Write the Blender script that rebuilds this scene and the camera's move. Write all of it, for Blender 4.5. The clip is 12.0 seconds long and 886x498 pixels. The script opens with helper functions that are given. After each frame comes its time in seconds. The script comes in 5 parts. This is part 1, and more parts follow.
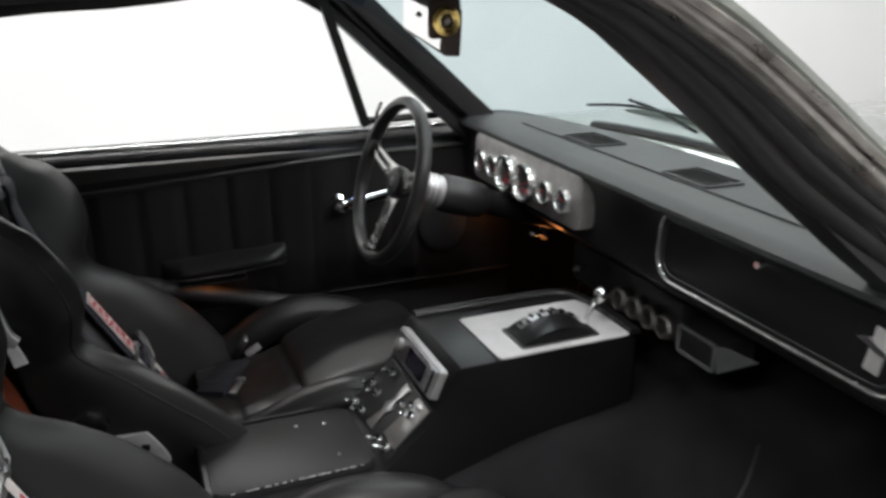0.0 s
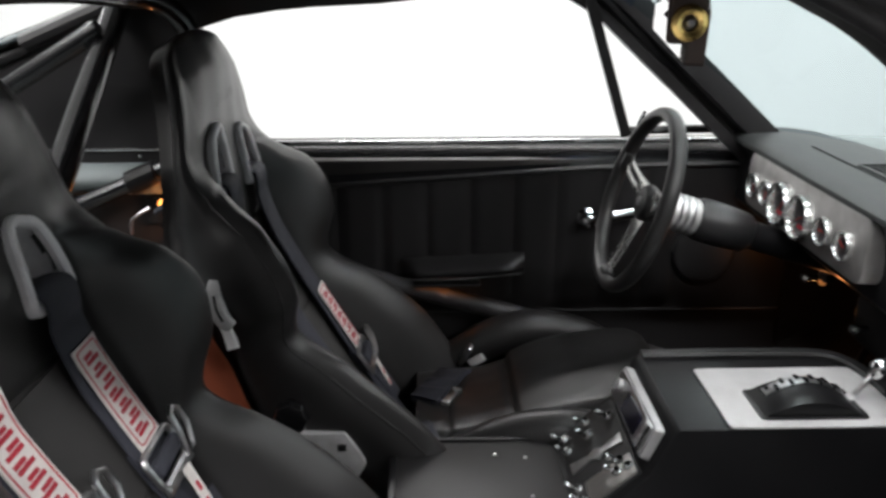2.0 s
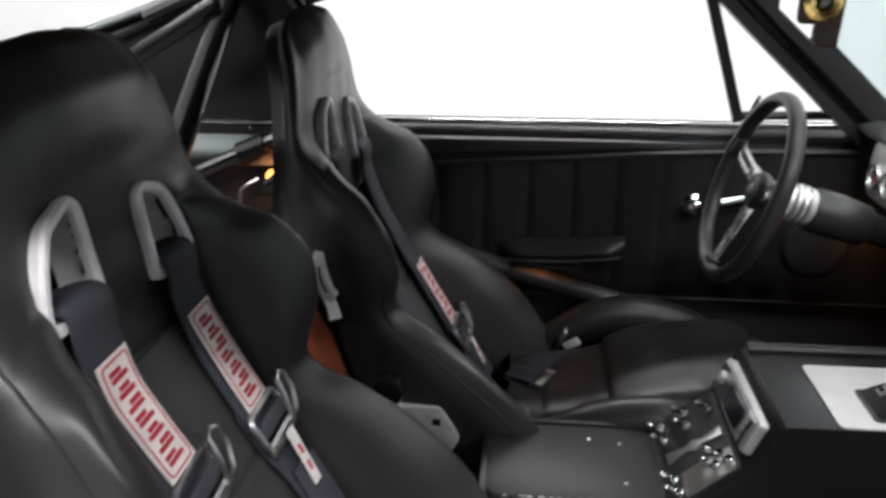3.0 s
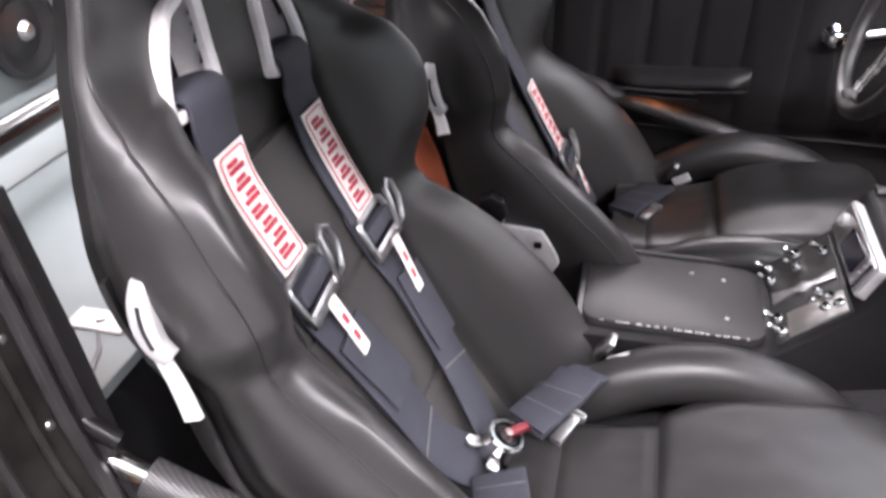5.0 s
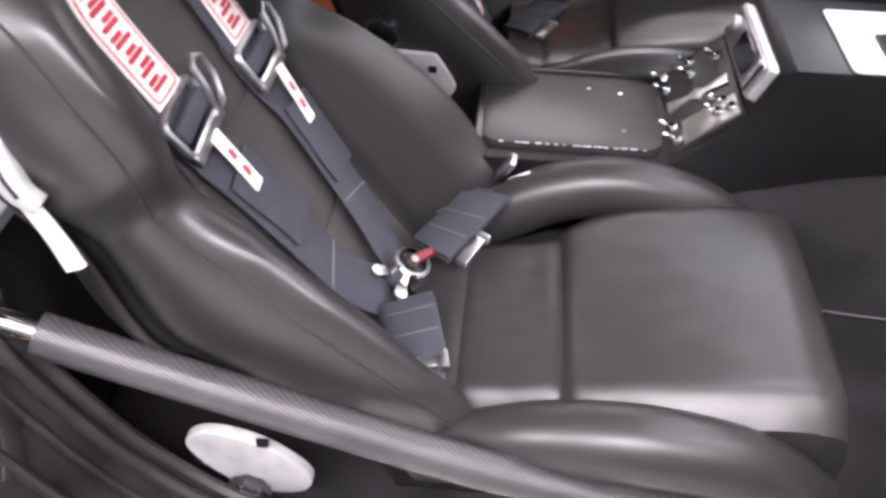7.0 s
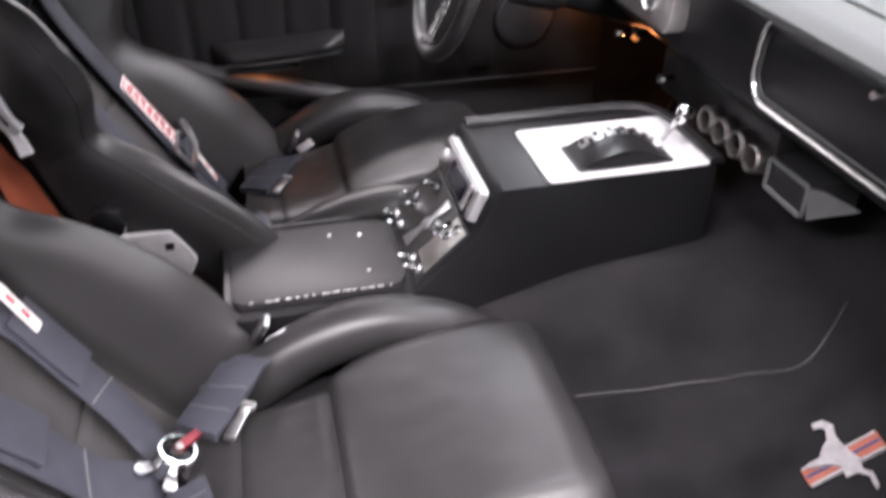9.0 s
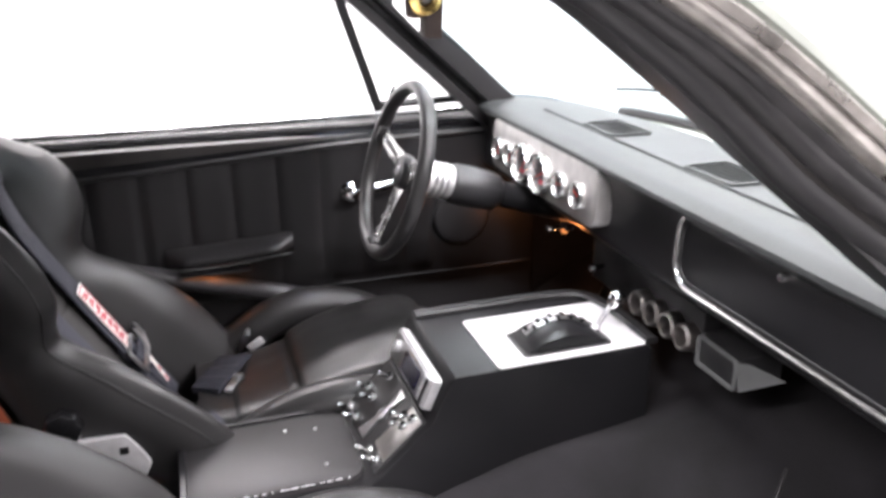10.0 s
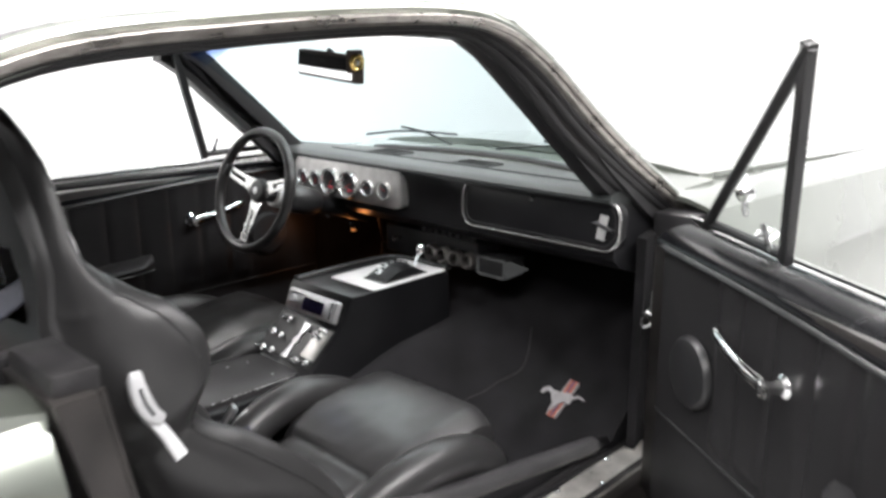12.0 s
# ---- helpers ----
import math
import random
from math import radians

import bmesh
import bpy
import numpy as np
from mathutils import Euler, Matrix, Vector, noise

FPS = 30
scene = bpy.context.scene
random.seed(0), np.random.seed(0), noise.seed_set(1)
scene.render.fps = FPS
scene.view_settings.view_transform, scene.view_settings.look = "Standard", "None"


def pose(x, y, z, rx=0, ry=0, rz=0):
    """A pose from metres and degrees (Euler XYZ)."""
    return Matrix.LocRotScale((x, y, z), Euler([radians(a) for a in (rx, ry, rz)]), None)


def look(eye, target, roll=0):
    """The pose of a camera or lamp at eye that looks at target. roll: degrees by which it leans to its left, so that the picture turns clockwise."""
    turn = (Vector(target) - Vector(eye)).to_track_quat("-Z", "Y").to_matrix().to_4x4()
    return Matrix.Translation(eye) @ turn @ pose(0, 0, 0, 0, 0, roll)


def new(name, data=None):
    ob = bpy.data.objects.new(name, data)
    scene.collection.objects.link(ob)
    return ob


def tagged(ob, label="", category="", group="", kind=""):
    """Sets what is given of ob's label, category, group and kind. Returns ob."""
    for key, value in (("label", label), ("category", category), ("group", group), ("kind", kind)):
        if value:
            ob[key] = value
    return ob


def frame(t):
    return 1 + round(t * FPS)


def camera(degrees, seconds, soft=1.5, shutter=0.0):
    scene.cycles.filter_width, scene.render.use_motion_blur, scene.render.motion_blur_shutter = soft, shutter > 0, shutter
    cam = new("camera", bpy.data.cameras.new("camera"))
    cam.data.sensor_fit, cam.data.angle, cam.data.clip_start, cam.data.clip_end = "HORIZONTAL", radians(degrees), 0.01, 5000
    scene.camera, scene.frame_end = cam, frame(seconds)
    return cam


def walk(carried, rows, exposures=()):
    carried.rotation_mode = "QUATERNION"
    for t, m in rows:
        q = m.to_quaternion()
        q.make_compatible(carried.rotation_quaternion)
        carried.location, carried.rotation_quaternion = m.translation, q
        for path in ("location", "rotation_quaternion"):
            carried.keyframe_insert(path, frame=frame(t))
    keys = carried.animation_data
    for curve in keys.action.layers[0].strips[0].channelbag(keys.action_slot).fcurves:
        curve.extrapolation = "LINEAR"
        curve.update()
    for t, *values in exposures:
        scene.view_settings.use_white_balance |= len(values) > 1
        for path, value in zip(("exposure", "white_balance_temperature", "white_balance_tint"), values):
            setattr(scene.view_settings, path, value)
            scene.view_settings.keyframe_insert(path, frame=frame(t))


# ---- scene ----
cam = camera(57.1, 12.0, 3.0, 0.5)

PATH = [
    (0, (-0.042, -1.272, 1.376), (0.664, 0.478, 0.714), -0.1),
    (0.5, (0.045, -1.197, 1.376), (0.552, 0.62, 0.711), -0.2),
    (1, (0.094, -1.168, 1.372), (0.39, 0.695, 0.708), -0.2),
    (1.5, (0.102, -1.157, 1.371), (0.262, 0.722, 0.706), -0.2),
    (2, (0.094, -1.155, 1.367), (0.12, 0.731, 0.705), -0.3),
    (2.5, (0.087, -1.156, 1.369), (0.017, 0.729, 0.703), -0.3),
    (3, (0.074, -1.157, 1.364), (-0.119, 0.705, 0.658), -0.2),
    (3.2, (0.071, -1.156, 1.363), (-0.173, 0.686, 0.624), -0.2),
    (4.8, (0.063, -1.155, 1.336), (-0.343, 0.514, 0.311), -0.3),
    (5, (0.057, -1.154, 1.33), (-0.339, 0.493, 0.266), -0.0),
    (5.5, (0.055, -1.15, 1.317), (-0.314, 0.422, 0.136), 0.1),
    (6, (0.059, -1.145, 1.308), (-0.262, 0.354, 0.024), 0.3),
    (6.5, (0.064, -1.144, 1.297), (-0.176, 0.303, -0.063), 0.3),
    (6.7, (0.064, -1.14, 1.294), (-0.135, 0.304, -0.075), 0.5),
    (8.3, (0.11, -1.148, 1.292), (0.3, 0.37, 0.004), 0.2),
    (8.5, (0.115, -1.135, 1.32), (0.357, 0.39, 0.049), 0.1),
    (9, (0.128, -1.144, 1.334), (0.497, 0.473, 0.215), -0.3),
    (9.5, (0.13, -1.157, 1.354), (0.585, 0.565, 0.444), -0.4),
    (10, (0.085, -1.195, 1.368), (0.665, 0.583, 0.659), -0.4),
    (10.5, (-0.054, -1.269, 1.364), (0.77, 0.454, 0.772), -0.0),
    (11, (-0.267, -1.421, 1.363), (0.732, 0.233, 0.847), 0.1),
    (11.5, (-0.519, -1.54, 1.366), (0.735, -0.068, 0.856), -0.1),
    (12, (-0.806, -1.653, 1.356), (0.591, -0.311, 0.856), -0.2),
]
walk(cam, [(t, look(e, g, r)) for t, e, g, r in PATH], [(0, -0.98, 6450, 10), (1.0, -0.85, 6450, 10), (3.0, -0.75, 6450, 12), (4.8, 0.65, 6450, 20), (6.5, 0.6, 6450, 22), (8.5, 0.57, 6450, 23), (9.5, 0.82, 6450, 20), (10.0, 0.80, 6450, 18), (10.5, 0.5, 6450, 16), (11.3, 0.1, 6450, 13), (12, -0.12, 6450, 11)])

# ---- world, lamps and exposure ----
world = bpy.data.worlds.new("studio_world")
world.use_nodes = True
world.node_tree.nodes["Background"].inputs[0].default_value = (0.9, 0.95, 1.0, 1)
world.node_tree.nodes["Background"].inputs[1].default_value = 0.3
scene.world = world


def area_lamp(name, m, sx, sy, watts, color=(1, 1, 1)):
    data = bpy.data.lights.new(name, "AREA")
    data.shape, data.size, data.size_y, data.energy, data.color = "RECTANGLE", sx, sy, watts, color
    ob = new(name, data)
    ob.matrix_world = m
    return ob


def bulb(name, place, watts, color, radius=0.012):
    data = bpy.data.lights.new(name, "POINT")
    data.energy, data.color, data.shadow_soft_size = watts, color, radius
    ob = new(name, data)
    ob.location = place
    return ob


STRIPS = [(-3.2, -2.9), (0.2, -2.9), (3.6, -2.9), (-3.2, 0.0), (0.2, 0.0), (3.6, 0.0), (-3.2, 3.4), (0.2, 3.4), (3.6, 3.4)]
for sx, sy in STRIPS:
    area_lamp("ceiling_lamp", pose(sx, sy, 3.92), 2.4, 0.35, {-2.9: 265, 0.0: 140, 3.4: 130}[sy], (1, 0.98, 0.96))
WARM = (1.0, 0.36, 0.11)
bulb("rear_quarter_glow", (-0.44, 0.56, 0.86), 1.3, WARM)
# added warm fill: no lamp stands on the passenger side
bulb("rear_quarter_glow", (-0.50, -0.52, 0.80), 0.06, WARM)
bulb("dash_glow", (0.93, 0.46, 0.675), 0.16, WARM)
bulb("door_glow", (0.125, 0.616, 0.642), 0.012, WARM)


# ---- materials ----


def material(name, color, rough=0.5, metal=0.0, vary=0.25, scale=8.0, bump=0.0, bscale=300.0, coat=0.0, spec=0.5, wear=0.0, detail=6):
    """Principled surface with stain-scale and grain-scale variation in colour, roughness and relief."""
    m = bpy.data.materials.new(name)
    m.use_nodes = True
    nt = m.node_tree
    b = nt.nodes["Principled BSDF"]
    tc = nt.nodes.new("ShaderNodeTexCoord")
    big = nt.nodes.new("ShaderNodeTexNoise")
    big.inputs["Scale"].default_value, big.inputs["Detail"].default_value = scale, detail
    nt.links.new(tc.outputs["Object"], big.inputs["Vector"])
    fine = nt.nodes.new("ShaderNodeTexNoise")
    fine.inputs["Scale"].default_value, fine.inputs["Detail"].default_value = bscale, 3
    nt.links.new(tc.outputs["Object"], fine.inputs["Vector"])
    ramp = nt.nodes.new("ShaderNodeMapRange")
    ramp.inputs[1].default_value, ramp.inputs[2].default_value = 0.3, 0.7
    ramp.inputs[3].default_value, ramp.inputs[4].default_value = 1 - vary, 1 + vary
    nt.links.new(big.outputs["Fac"], ramp.inputs[0])
    mul = nt.nodes.new("ShaderNodeMix")
    mul.data_type, mul.blend_type = "RGBA", "MULTIPLY"
    mul.inputs[0].default_value = 1.0
    mul.inputs[6].default_value = (*color, 1)
    nt.links.new(ramp.outputs[0], mul.inputs[7])
    nt.links.new(mul.outputs[2], b.inputs["Base Color"])
    rr = nt.nodes.new("ShaderNodeMapRange")
    rr.inputs[1].default_value, rr.inputs[2].default_value = 0.3, 0.7
    rr.inputs[3].default_value, rr.inputs[4].default_value = max(0.02, rough * (1 - 0.5 * vary)), min(1, rough * (1 + 0.5 * vary))
    nt.links.new(big.outputs["Fac"], rr.inputs[0])
    nt.links.new(rr.outputs[0], b.inputs["Roughness"])
    b.inputs["Metallic"].default_value = metal
    b.inputs["Coat Weight"].default_value = coat
    b.inputs["Coat Roughness"].default_value = 0.05
    b.inputs["Specular IOR Level"].default_value = spec
    if bump:
        bp = nt.nodes.new("ShaderNodeBump")
        bp.inputs["Strength"].default_value, bp.inputs["Distance"].default_value = bump, 0.001
        nt.links.new(fine.outputs["Fac"], bp.inputs["Height"])
        nt.links.new(bp.outputs[0], b.inputs["Normal"])
    return m


def leather_material(name, color, rough, pebble=900):
    m = material(name, color, rough, vary=0.07, scale=9)
    nt = m.node_tree
    b = nt.nodes["Principled BSDF"]
    tc = nt.nodes.new("ShaderNodeTexCoord")
    vor = nt.nodes.new("ShaderNodeTexNoise")
    vor.inputs["Scale"].default_value = pebble
    soft = nt.nodes.new("ShaderNodeTexNoise")
    soft.inputs["Scale"].default_value = 30
    nt.links.new(tc.outputs["Object"], vor.inputs["Vector"])
    nt.links.new(tc.outputs["Object"], soft.inputs["Vector"])
    b1 = nt.nodes.new("ShaderNodeBump")
    b1.inputs["Strength"].default_value, b1.inputs["Distance"].default_value = 0.12, 0.0005
    nt.links.new(vor.outputs["Fac"], b1.inputs["Height"])
    b2 = nt.nodes.new("ShaderNodeBump")
    b2.inputs["Strength"].default_value, b2.inputs["Distance"].default_value = 0.2, 0.0012
    nt.links.new(soft.outputs["Fac"], b2.inputs["Height"])
    nt.links.new(b2.outputs[0], b1.inputs["Normal"])
    nt.links.new(b1.outputs[0], b.inputs["Normal"])
    return m


def weave_material(name, c1, c2, rough, scale, metal=0.0):
    m = bpy.data.materials.new(name)
    m.use_nodes = True
    nt = m.node_tree
    b = nt.nodes["Principled BSDF"]
    tc = nt.nodes.new("ShaderNodeTexCoord")
    wave = nt.nodes.new("ShaderNodeTexWave")
    wave.inputs["Scale"].default_value, wave.inputs["Distortion"].default_value = scale, 0.5
    wave.bands_direction = "DIAGONAL"
    nt.links.new(tc.outputs["Object"], wave.inputs["Vector"])
    noise_t = nt.nodes.new("ShaderNodeTexNoise")
    noise_t.inputs["Scale"].default_value = 20
    nt.links.new(tc.outputs["Object"], noise_t.inputs["Vector"])
    mix = nt.nodes.new("ShaderNodeMix")
    mix.data_type = "RGBA"
    mix.inputs[6].default_value, mix.inputs[7].default_value = (*c1, 1), (*c2, 1)
    add = nt.nodes.new("ShaderNodeMath")
    add.operation = "MULTIPLY"
    nt.links.new(wave.outputs["Fac"], add.inputs[0])
    nt.links.new(noise_t.outputs["Fac"], add.inputs[1])
    add2 = nt.nodes.new("ShaderNodeMath")
    add2.operation = "MULTIPLY"
    add2.inputs[1].default_value = 1.6
    nt.links.new(add.outputs[0], add2.inputs[0])
    nt.links.new(add2.outputs[0], mix.inputs[0])
    nt.links.new(mix.outputs[2], b.inputs["Base Color"])
    b.inputs["Roughness"].default_value, b.inputs["Metallic"].default_value = rough, metal
    bp = nt.nodes.new("ShaderNodeBump")
    bp.inputs["Strength"].default_value, bp.inputs["Distance"].default_value = 0.4, 0.0006
    nt.links.new(wave.outputs["Fac"], bp.inputs["Height"])
    nt.links.new(bp.outputs[0], b.inputs["Normal"])
    return m


def brushed_material(name, color, rough):
    m = material(name, color, rough, metal=1.0, vary=0.15, scale=30)
    nt = m.node_tree
    b = nt.nodes["Principled BSDF"]
    tc = nt.nodes.new("ShaderNodeTexCoord")
    mp = nt.nodes.new("ShaderNodeMapping")
    mp.inputs["Scale"].default_value = (1500, 12, 1500)
    nz = nt.nodes.new("ShaderNodeTexNoise")
    nz.inputs["Scale"].default_value = 1.0
    nt.links.new(tc.outputs["Object"], mp.inputs["Vector"])
    nt.links.new(mp.outputs[0], nz.inputs["Vector"])
    bp = nt.nodes.new("ShaderNodeBump")
    bp.inputs["Strength"].default_value, bp.inputs["Distance"].default_value = 0.3, 0.0004
    nt.links.new(nz.outputs["Fac"], bp.inputs["Height"])
    nt.links.new(bp.outputs[0], b.inputs["Normal"])
    return m


def glass_material(name, tint, gloss=0.06):
    m = bpy.data.materials.new(name)
    m.use_nodes = True
    nt = m.node_tree
    nt.nodes.remove(nt.nodes["Principled BSDF"])
    tr = nt.nodes.new("ShaderNodeBsdfTransparent")
    tr.inputs[0].default_value = (*tint, 1)
    gl = nt.nodes.new("ShaderNodeBsdfGlossy")
    gl.inputs["Roughness"].default_value = 0.01
    mx = nt.nodes.new("ShaderNodeMixShader")
    mx.inputs[0].default_value = gloss
    nt.links.new(tr.outputs[0], mx.inputs[1])
    nt.links.new(gl.outputs[0], mx.inputs[2])
    nt.links.new(mx.outputs[0], nt.nodes["Material Output"].inputs[0])
    return m


def glow_material(name, color, strength):
    m = bpy.data.materials.new(name)
    m.use_nodes = True
    b = m.node_tree.nodes["Principled BSDF"]
    b.inputs["Base Color"].default_value = (*color, 1)
    b.inputs["Emission Color"].default_value = (*color, 1)
    b.inputs["Emission Strength"].default_value = strength
    return m


LEATHER = leather_material("black_leather", (0.025, 0.0245, 0.025), 0.37)
SUEDE = material("black_seat_cloth", (0.034, 0.033, 0.033), 0.8, vary=0.25, scale=18, bump=0.5, bscale=700)
VINYL = leather_material("door_vinyl", (0.020, 0.0195, 0.0205), 0.38, 700)
DASH = leather_material("dash_pad_vinyl", (0.024, 0.027, 0.027), 0.50, 600)
LID = leather_material("console_lid_vinyl", (0.020, 0.019, 0.020), 0.48, 500)
PLASTIC = material("black_plastic", (0.018, 0.018, 0.019), 0.38, vary=0.2, bump=0.2, bscale=900)
SATIN = material("satin_black_paint", (0.010, 0.010, 0.011), 0.32, vary=0.12, spec=0.3, scale=10, bump=0.08, bscale=150)
for mt, level in ((SATIN, 0.28), (VINYL, 0.35)):
    mt.node_tree.nodes["Principled BSDF"].inputs["Specular IOR Level"].default_value = level
SILLBLACK = material("sill_black_paint", (0.006, 0.006, 0.007), 0.24, vary=0.3, scale=12, spec=0.14)
TUBE = material("gloss_black_tube", (0.008, 0.008, 0.009), 0.20, vary=0.2, spec=0.45, coat=0.6)
RUBBER = material("weatherstrip_rubber", (0.018, 0.017, 0.018), 0.45, vary=0.3, scale=30, bump=0.15, bscale=400)
CARPET = material("black_carpet", (0.0118, 0.0114, 0.0126), 0.95, vary=0.6, scale=12, bump=1.0, bscale=330, spec=0.2)
CHROME = material("chrome", (0.82, 0.82, 0.82), 0.07, metal=1.0, vary=0.1, scale=40)
SCUFF = material("scuffed_bright_metal", (0.62, 0.60, 0.57), 0.34, metal=0.7, vary=0.45, scale=11, bump=0.25, bscale=60)
STEEL = material("dull_steel", (0.55, 0.55, 0.56), 0.32, metal=1.0, vary=0.2, scale=60)
RIMMETAL = material("rim_metal", (0.62, 0.62, 0.61), 0.26, 0.92, 0.15, 40.0)
BRUSHED = brushed_material("brushed_aluminium", (0.62, 0.61, 0.59), 0.30)
SILVER = material("silver_plastic", (0.55, 0.55, 0.56), 0.38, metal=0.4, vary=0.12, scale=40)
GREYPLASTIC = material("grey_plastic", (0.50, 0.50, 0.51), 0.45, vary=0.15, scale=30)
PALEGREY = material("pale_grey_plastic", (0.74, 0.73, 0.75), 0.42, vary=0.12, scale=30)
WHITE = material("pale_plastic", (0.60, 0.60, 0.61), 0.35, vary=0.06, scale=30)
WEB = weave_material("harness_webbing", (0.022, 0.024, 0.034), (0.050, 0.053, 0.070), 0.75, 420)
CARBON = weave_material("carbon_sleeve", (0.029, 0.028, 0.030), (0.074, 0.072, 0.074), 0.36, 100)
PATCH = material("white_patch", (0.72, 0.68, 0.66), 0.7, vary=0.1, scale=40, bump=0.3, bscale=800)
RED = material("red_print", (0.42, 0.025, 0.045), 0.6, vary=0.15, scale=50)
BRICK = material("faded_red_print", (0.30, 0.09, 0.06), 0.75, vary=0.2, scale=40)
DARKRED = material("dark_red_anodised", (0.16, 0.012, 0.02), 0.35, metal=0.3, vary=0.15, scale=50)
DULLTHREAD = material("pale_grey_thread", (0.30, 0.29, 0.30), 0.8, vary=0.25, scale=60, bump=0.4, bscale=900)
REDBLUE = material("blue_print", (0.05, 0.05, 0.13), 0.7, vary=0.2, scale=40)
BODY = material("grey_green_metallic", (0.20, 0.215, 0.19), 0.28, metal=0.75, vary=0.1, scale=3, coat=1.0)
BODYDARK = material("jamb_paint", (0.022, 0.0195, 0.0185), 0.40, metal=0.2, vary=0.45, scale=14, bump=0.15, bscale=200)
# drip rail chrome, darkened and mottled in colour for its blurred reflections
DRIP = material("mottled_drip_chrome", (0.32, 0.30, 0.28), 0.30, metal=0.85, vary=0.35, scale=26, bump=0.5, bscale=120)
VENTMETAL = material("dull_vent_metal", (0.30, 0.28, 0.27), 0.33, metal=0.9, vary=0.2, scale=40)
SHELFGREY = material("pale_grey_panel", (0.15, 0.175, 0.18), 0.45, vary=0.08, scale=6)
GLASS = glass_material("clear_glass", (0.97, 0.98, 0.98), 0.04)
SHIELD = glass_material("tinted_windshield", (0.64, 0.74, 0.76), 0.05)
BAND = glass_material("blue_sun_band", (0.20, 0.30, 0.72), 0.05)
BANDMID = glass_material("mid_sun_band", (0.42, 0.52, 0.92), 0.05)
BANDSOFT = glass_material("pale_sun_band", (0.66, 0.74, 0.97), 0.05)
MIRROR = material("mirror_silver", (0.92, 0.92, 0.92), 0.02, metal=1.0, vary=0.0)
GOLD = material("brass_ball", (0.85, 0.60, 0.22), 0.25, metal=1.0, vary=0.1)
ZINC = material("yellow_zinc", (0.34, 0.31, 0.20), 0.42, metal=0.8, vary=0.5, scale=40)
COPPER = material("bare_copper", (0.62, 0.30, 0.20), 0.35, metal=0.9, vary=0.3, scale=60)
BROWN = material("brown_mirror_back", (0.05, 0.032, 0.026), 0.55, vary=0.2)
DISPLAY = material("radio_display", (0.01, 0.008, 0.03), 0.08, vary=0.1, coat=1.0)
FACE = material("gauge_face", (0.03, 0.03, 0.035), 0.3, vary=0.1)
NEEDLE = material("red_needle", (0.45, 0.03, 0.025), 0.4, vary=0.05)
AMBER = glow_material("amber_strip", (1.0, 0.36, 0.10), 0.5)
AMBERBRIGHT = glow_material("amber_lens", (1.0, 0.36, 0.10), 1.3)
BULB = glow_material("warm_bulb", (1.0, 0.38, 0.08), 6)
# tone of the two unseen walls, greyed to deepen reflections
DIM = material("unseen_grey_wall", (0.20, 0.20, 0.205), 0.8, vary=0.05, scale=0.8, spec=0.2)
VENT = material("vent_grey", (0.10, 0.105, 0.105), 0.45, vary=0.15, scale=30)
PANEL_METAL = brushed_material("panel_aluminium", (0.56, 0.55, 0.54), 0.40)
PANEL_METAL.node_tree.nodes["Principled BSDF"].inputs["Metallic"].default_value = 0.88
ALLOY = material("satin_alloy", (0.70, 0.70, 0.70), 0.42, metal=0.6, vary=0.1, scale=40)
WALL = material("studio_white", (0.86, 0.87, 0.87), 0.8, vary=0.02, scale=0.7, spec=0.2)
FLOOR = material("studio_floor", (0.42, 0.42, 0.42), 0.4, vary=0.05, scale=1.2)
FIXTURE = material("lamp_housing", (0.8, 0.8, 0.8), 0.5, vary=0.05)
ORANGE = material("rust_red_cover", (0.22, 0.05, 0.02), 0.7, vary=0.2)


# ---- mesh helpers ----
def mesh_ob(name, bm, mat, smooth=True):
    bmesh.ops.recalc_face_normals(bm, faces=bm.faces)
    me = bpy.data.meshes.new(name)
    bm.to_mesh(me)
    bm.free()
    me.materials.append(mat)
    if smooth:
        me.polygons.foreach_set("use_smooth", [True] * len(me.polygons))
        me.set_sharp_from_angle(angle=radians(38))
    return new(name, me)


def part(name, bm, mat, parent, label=""):
    ob = mesh_ob(name, bm, mat)
    ob.parent = parent
    if label:
        ob["label"] = label
    return ob


def thing(name, label, category, group="", kind="", at=(0, 0, 0)):
    ob = new(name)
    ob.empty_display_size = 0.05
    ob.location = at
    return tagged(ob, label, category, group, kind)


def shift(bm, m):
    bmesh.ops.transform(bm, matrix=m, verts=bm.verts)
    return bm


def box(x0, x1, y0, y1, z0, z1, bevel=0.004, seg=2):
    bm = bmesh.new()
    bmesh.ops.create_cube(bm, size=1.0)
    bmesh.ops.transform(bm, matrix=Matrix.LocRotScale(((x0 + x1) / 2, (y0 + y1) / 2, (z0 + z1) / 2), None, (x1 - x0, y1 - y0, z1 - z0)), verts=bm.verts)
    if bevel:
        bmesh.ops.bevel(bm, geom=list(bm.edges), offset=bevel, segments=seg, profile=0.5, affect="EDGES")
    return bm


def smooth_path(pts, n=6, closed=False):
    """Catmull-Rom through the points."""
    P = [Vector(p) for p in pts]
    out, k = [], len(P)
    for i in range(k if closed else k - 1):
        if closed:
            a, b, c, d = P[i - 1], P[i], P[(i + 1) % k], P[(i + 2) % k]
        else:
            a, b, c, d = P[max(i - 1, 0)], P[i], P[i + 1], P[min(i + 2, k - 1)]
        for j in range(n):
            t = j / n
            out.append(0.5 * (2 * b + (c - a) * t + (2 * a - 5 * b + 4 * c - d) * t * t + (3 * b - a - 3 * c + d) * t ** 3))
    if not closed:
        out.append(P[-1].copy())
    return out


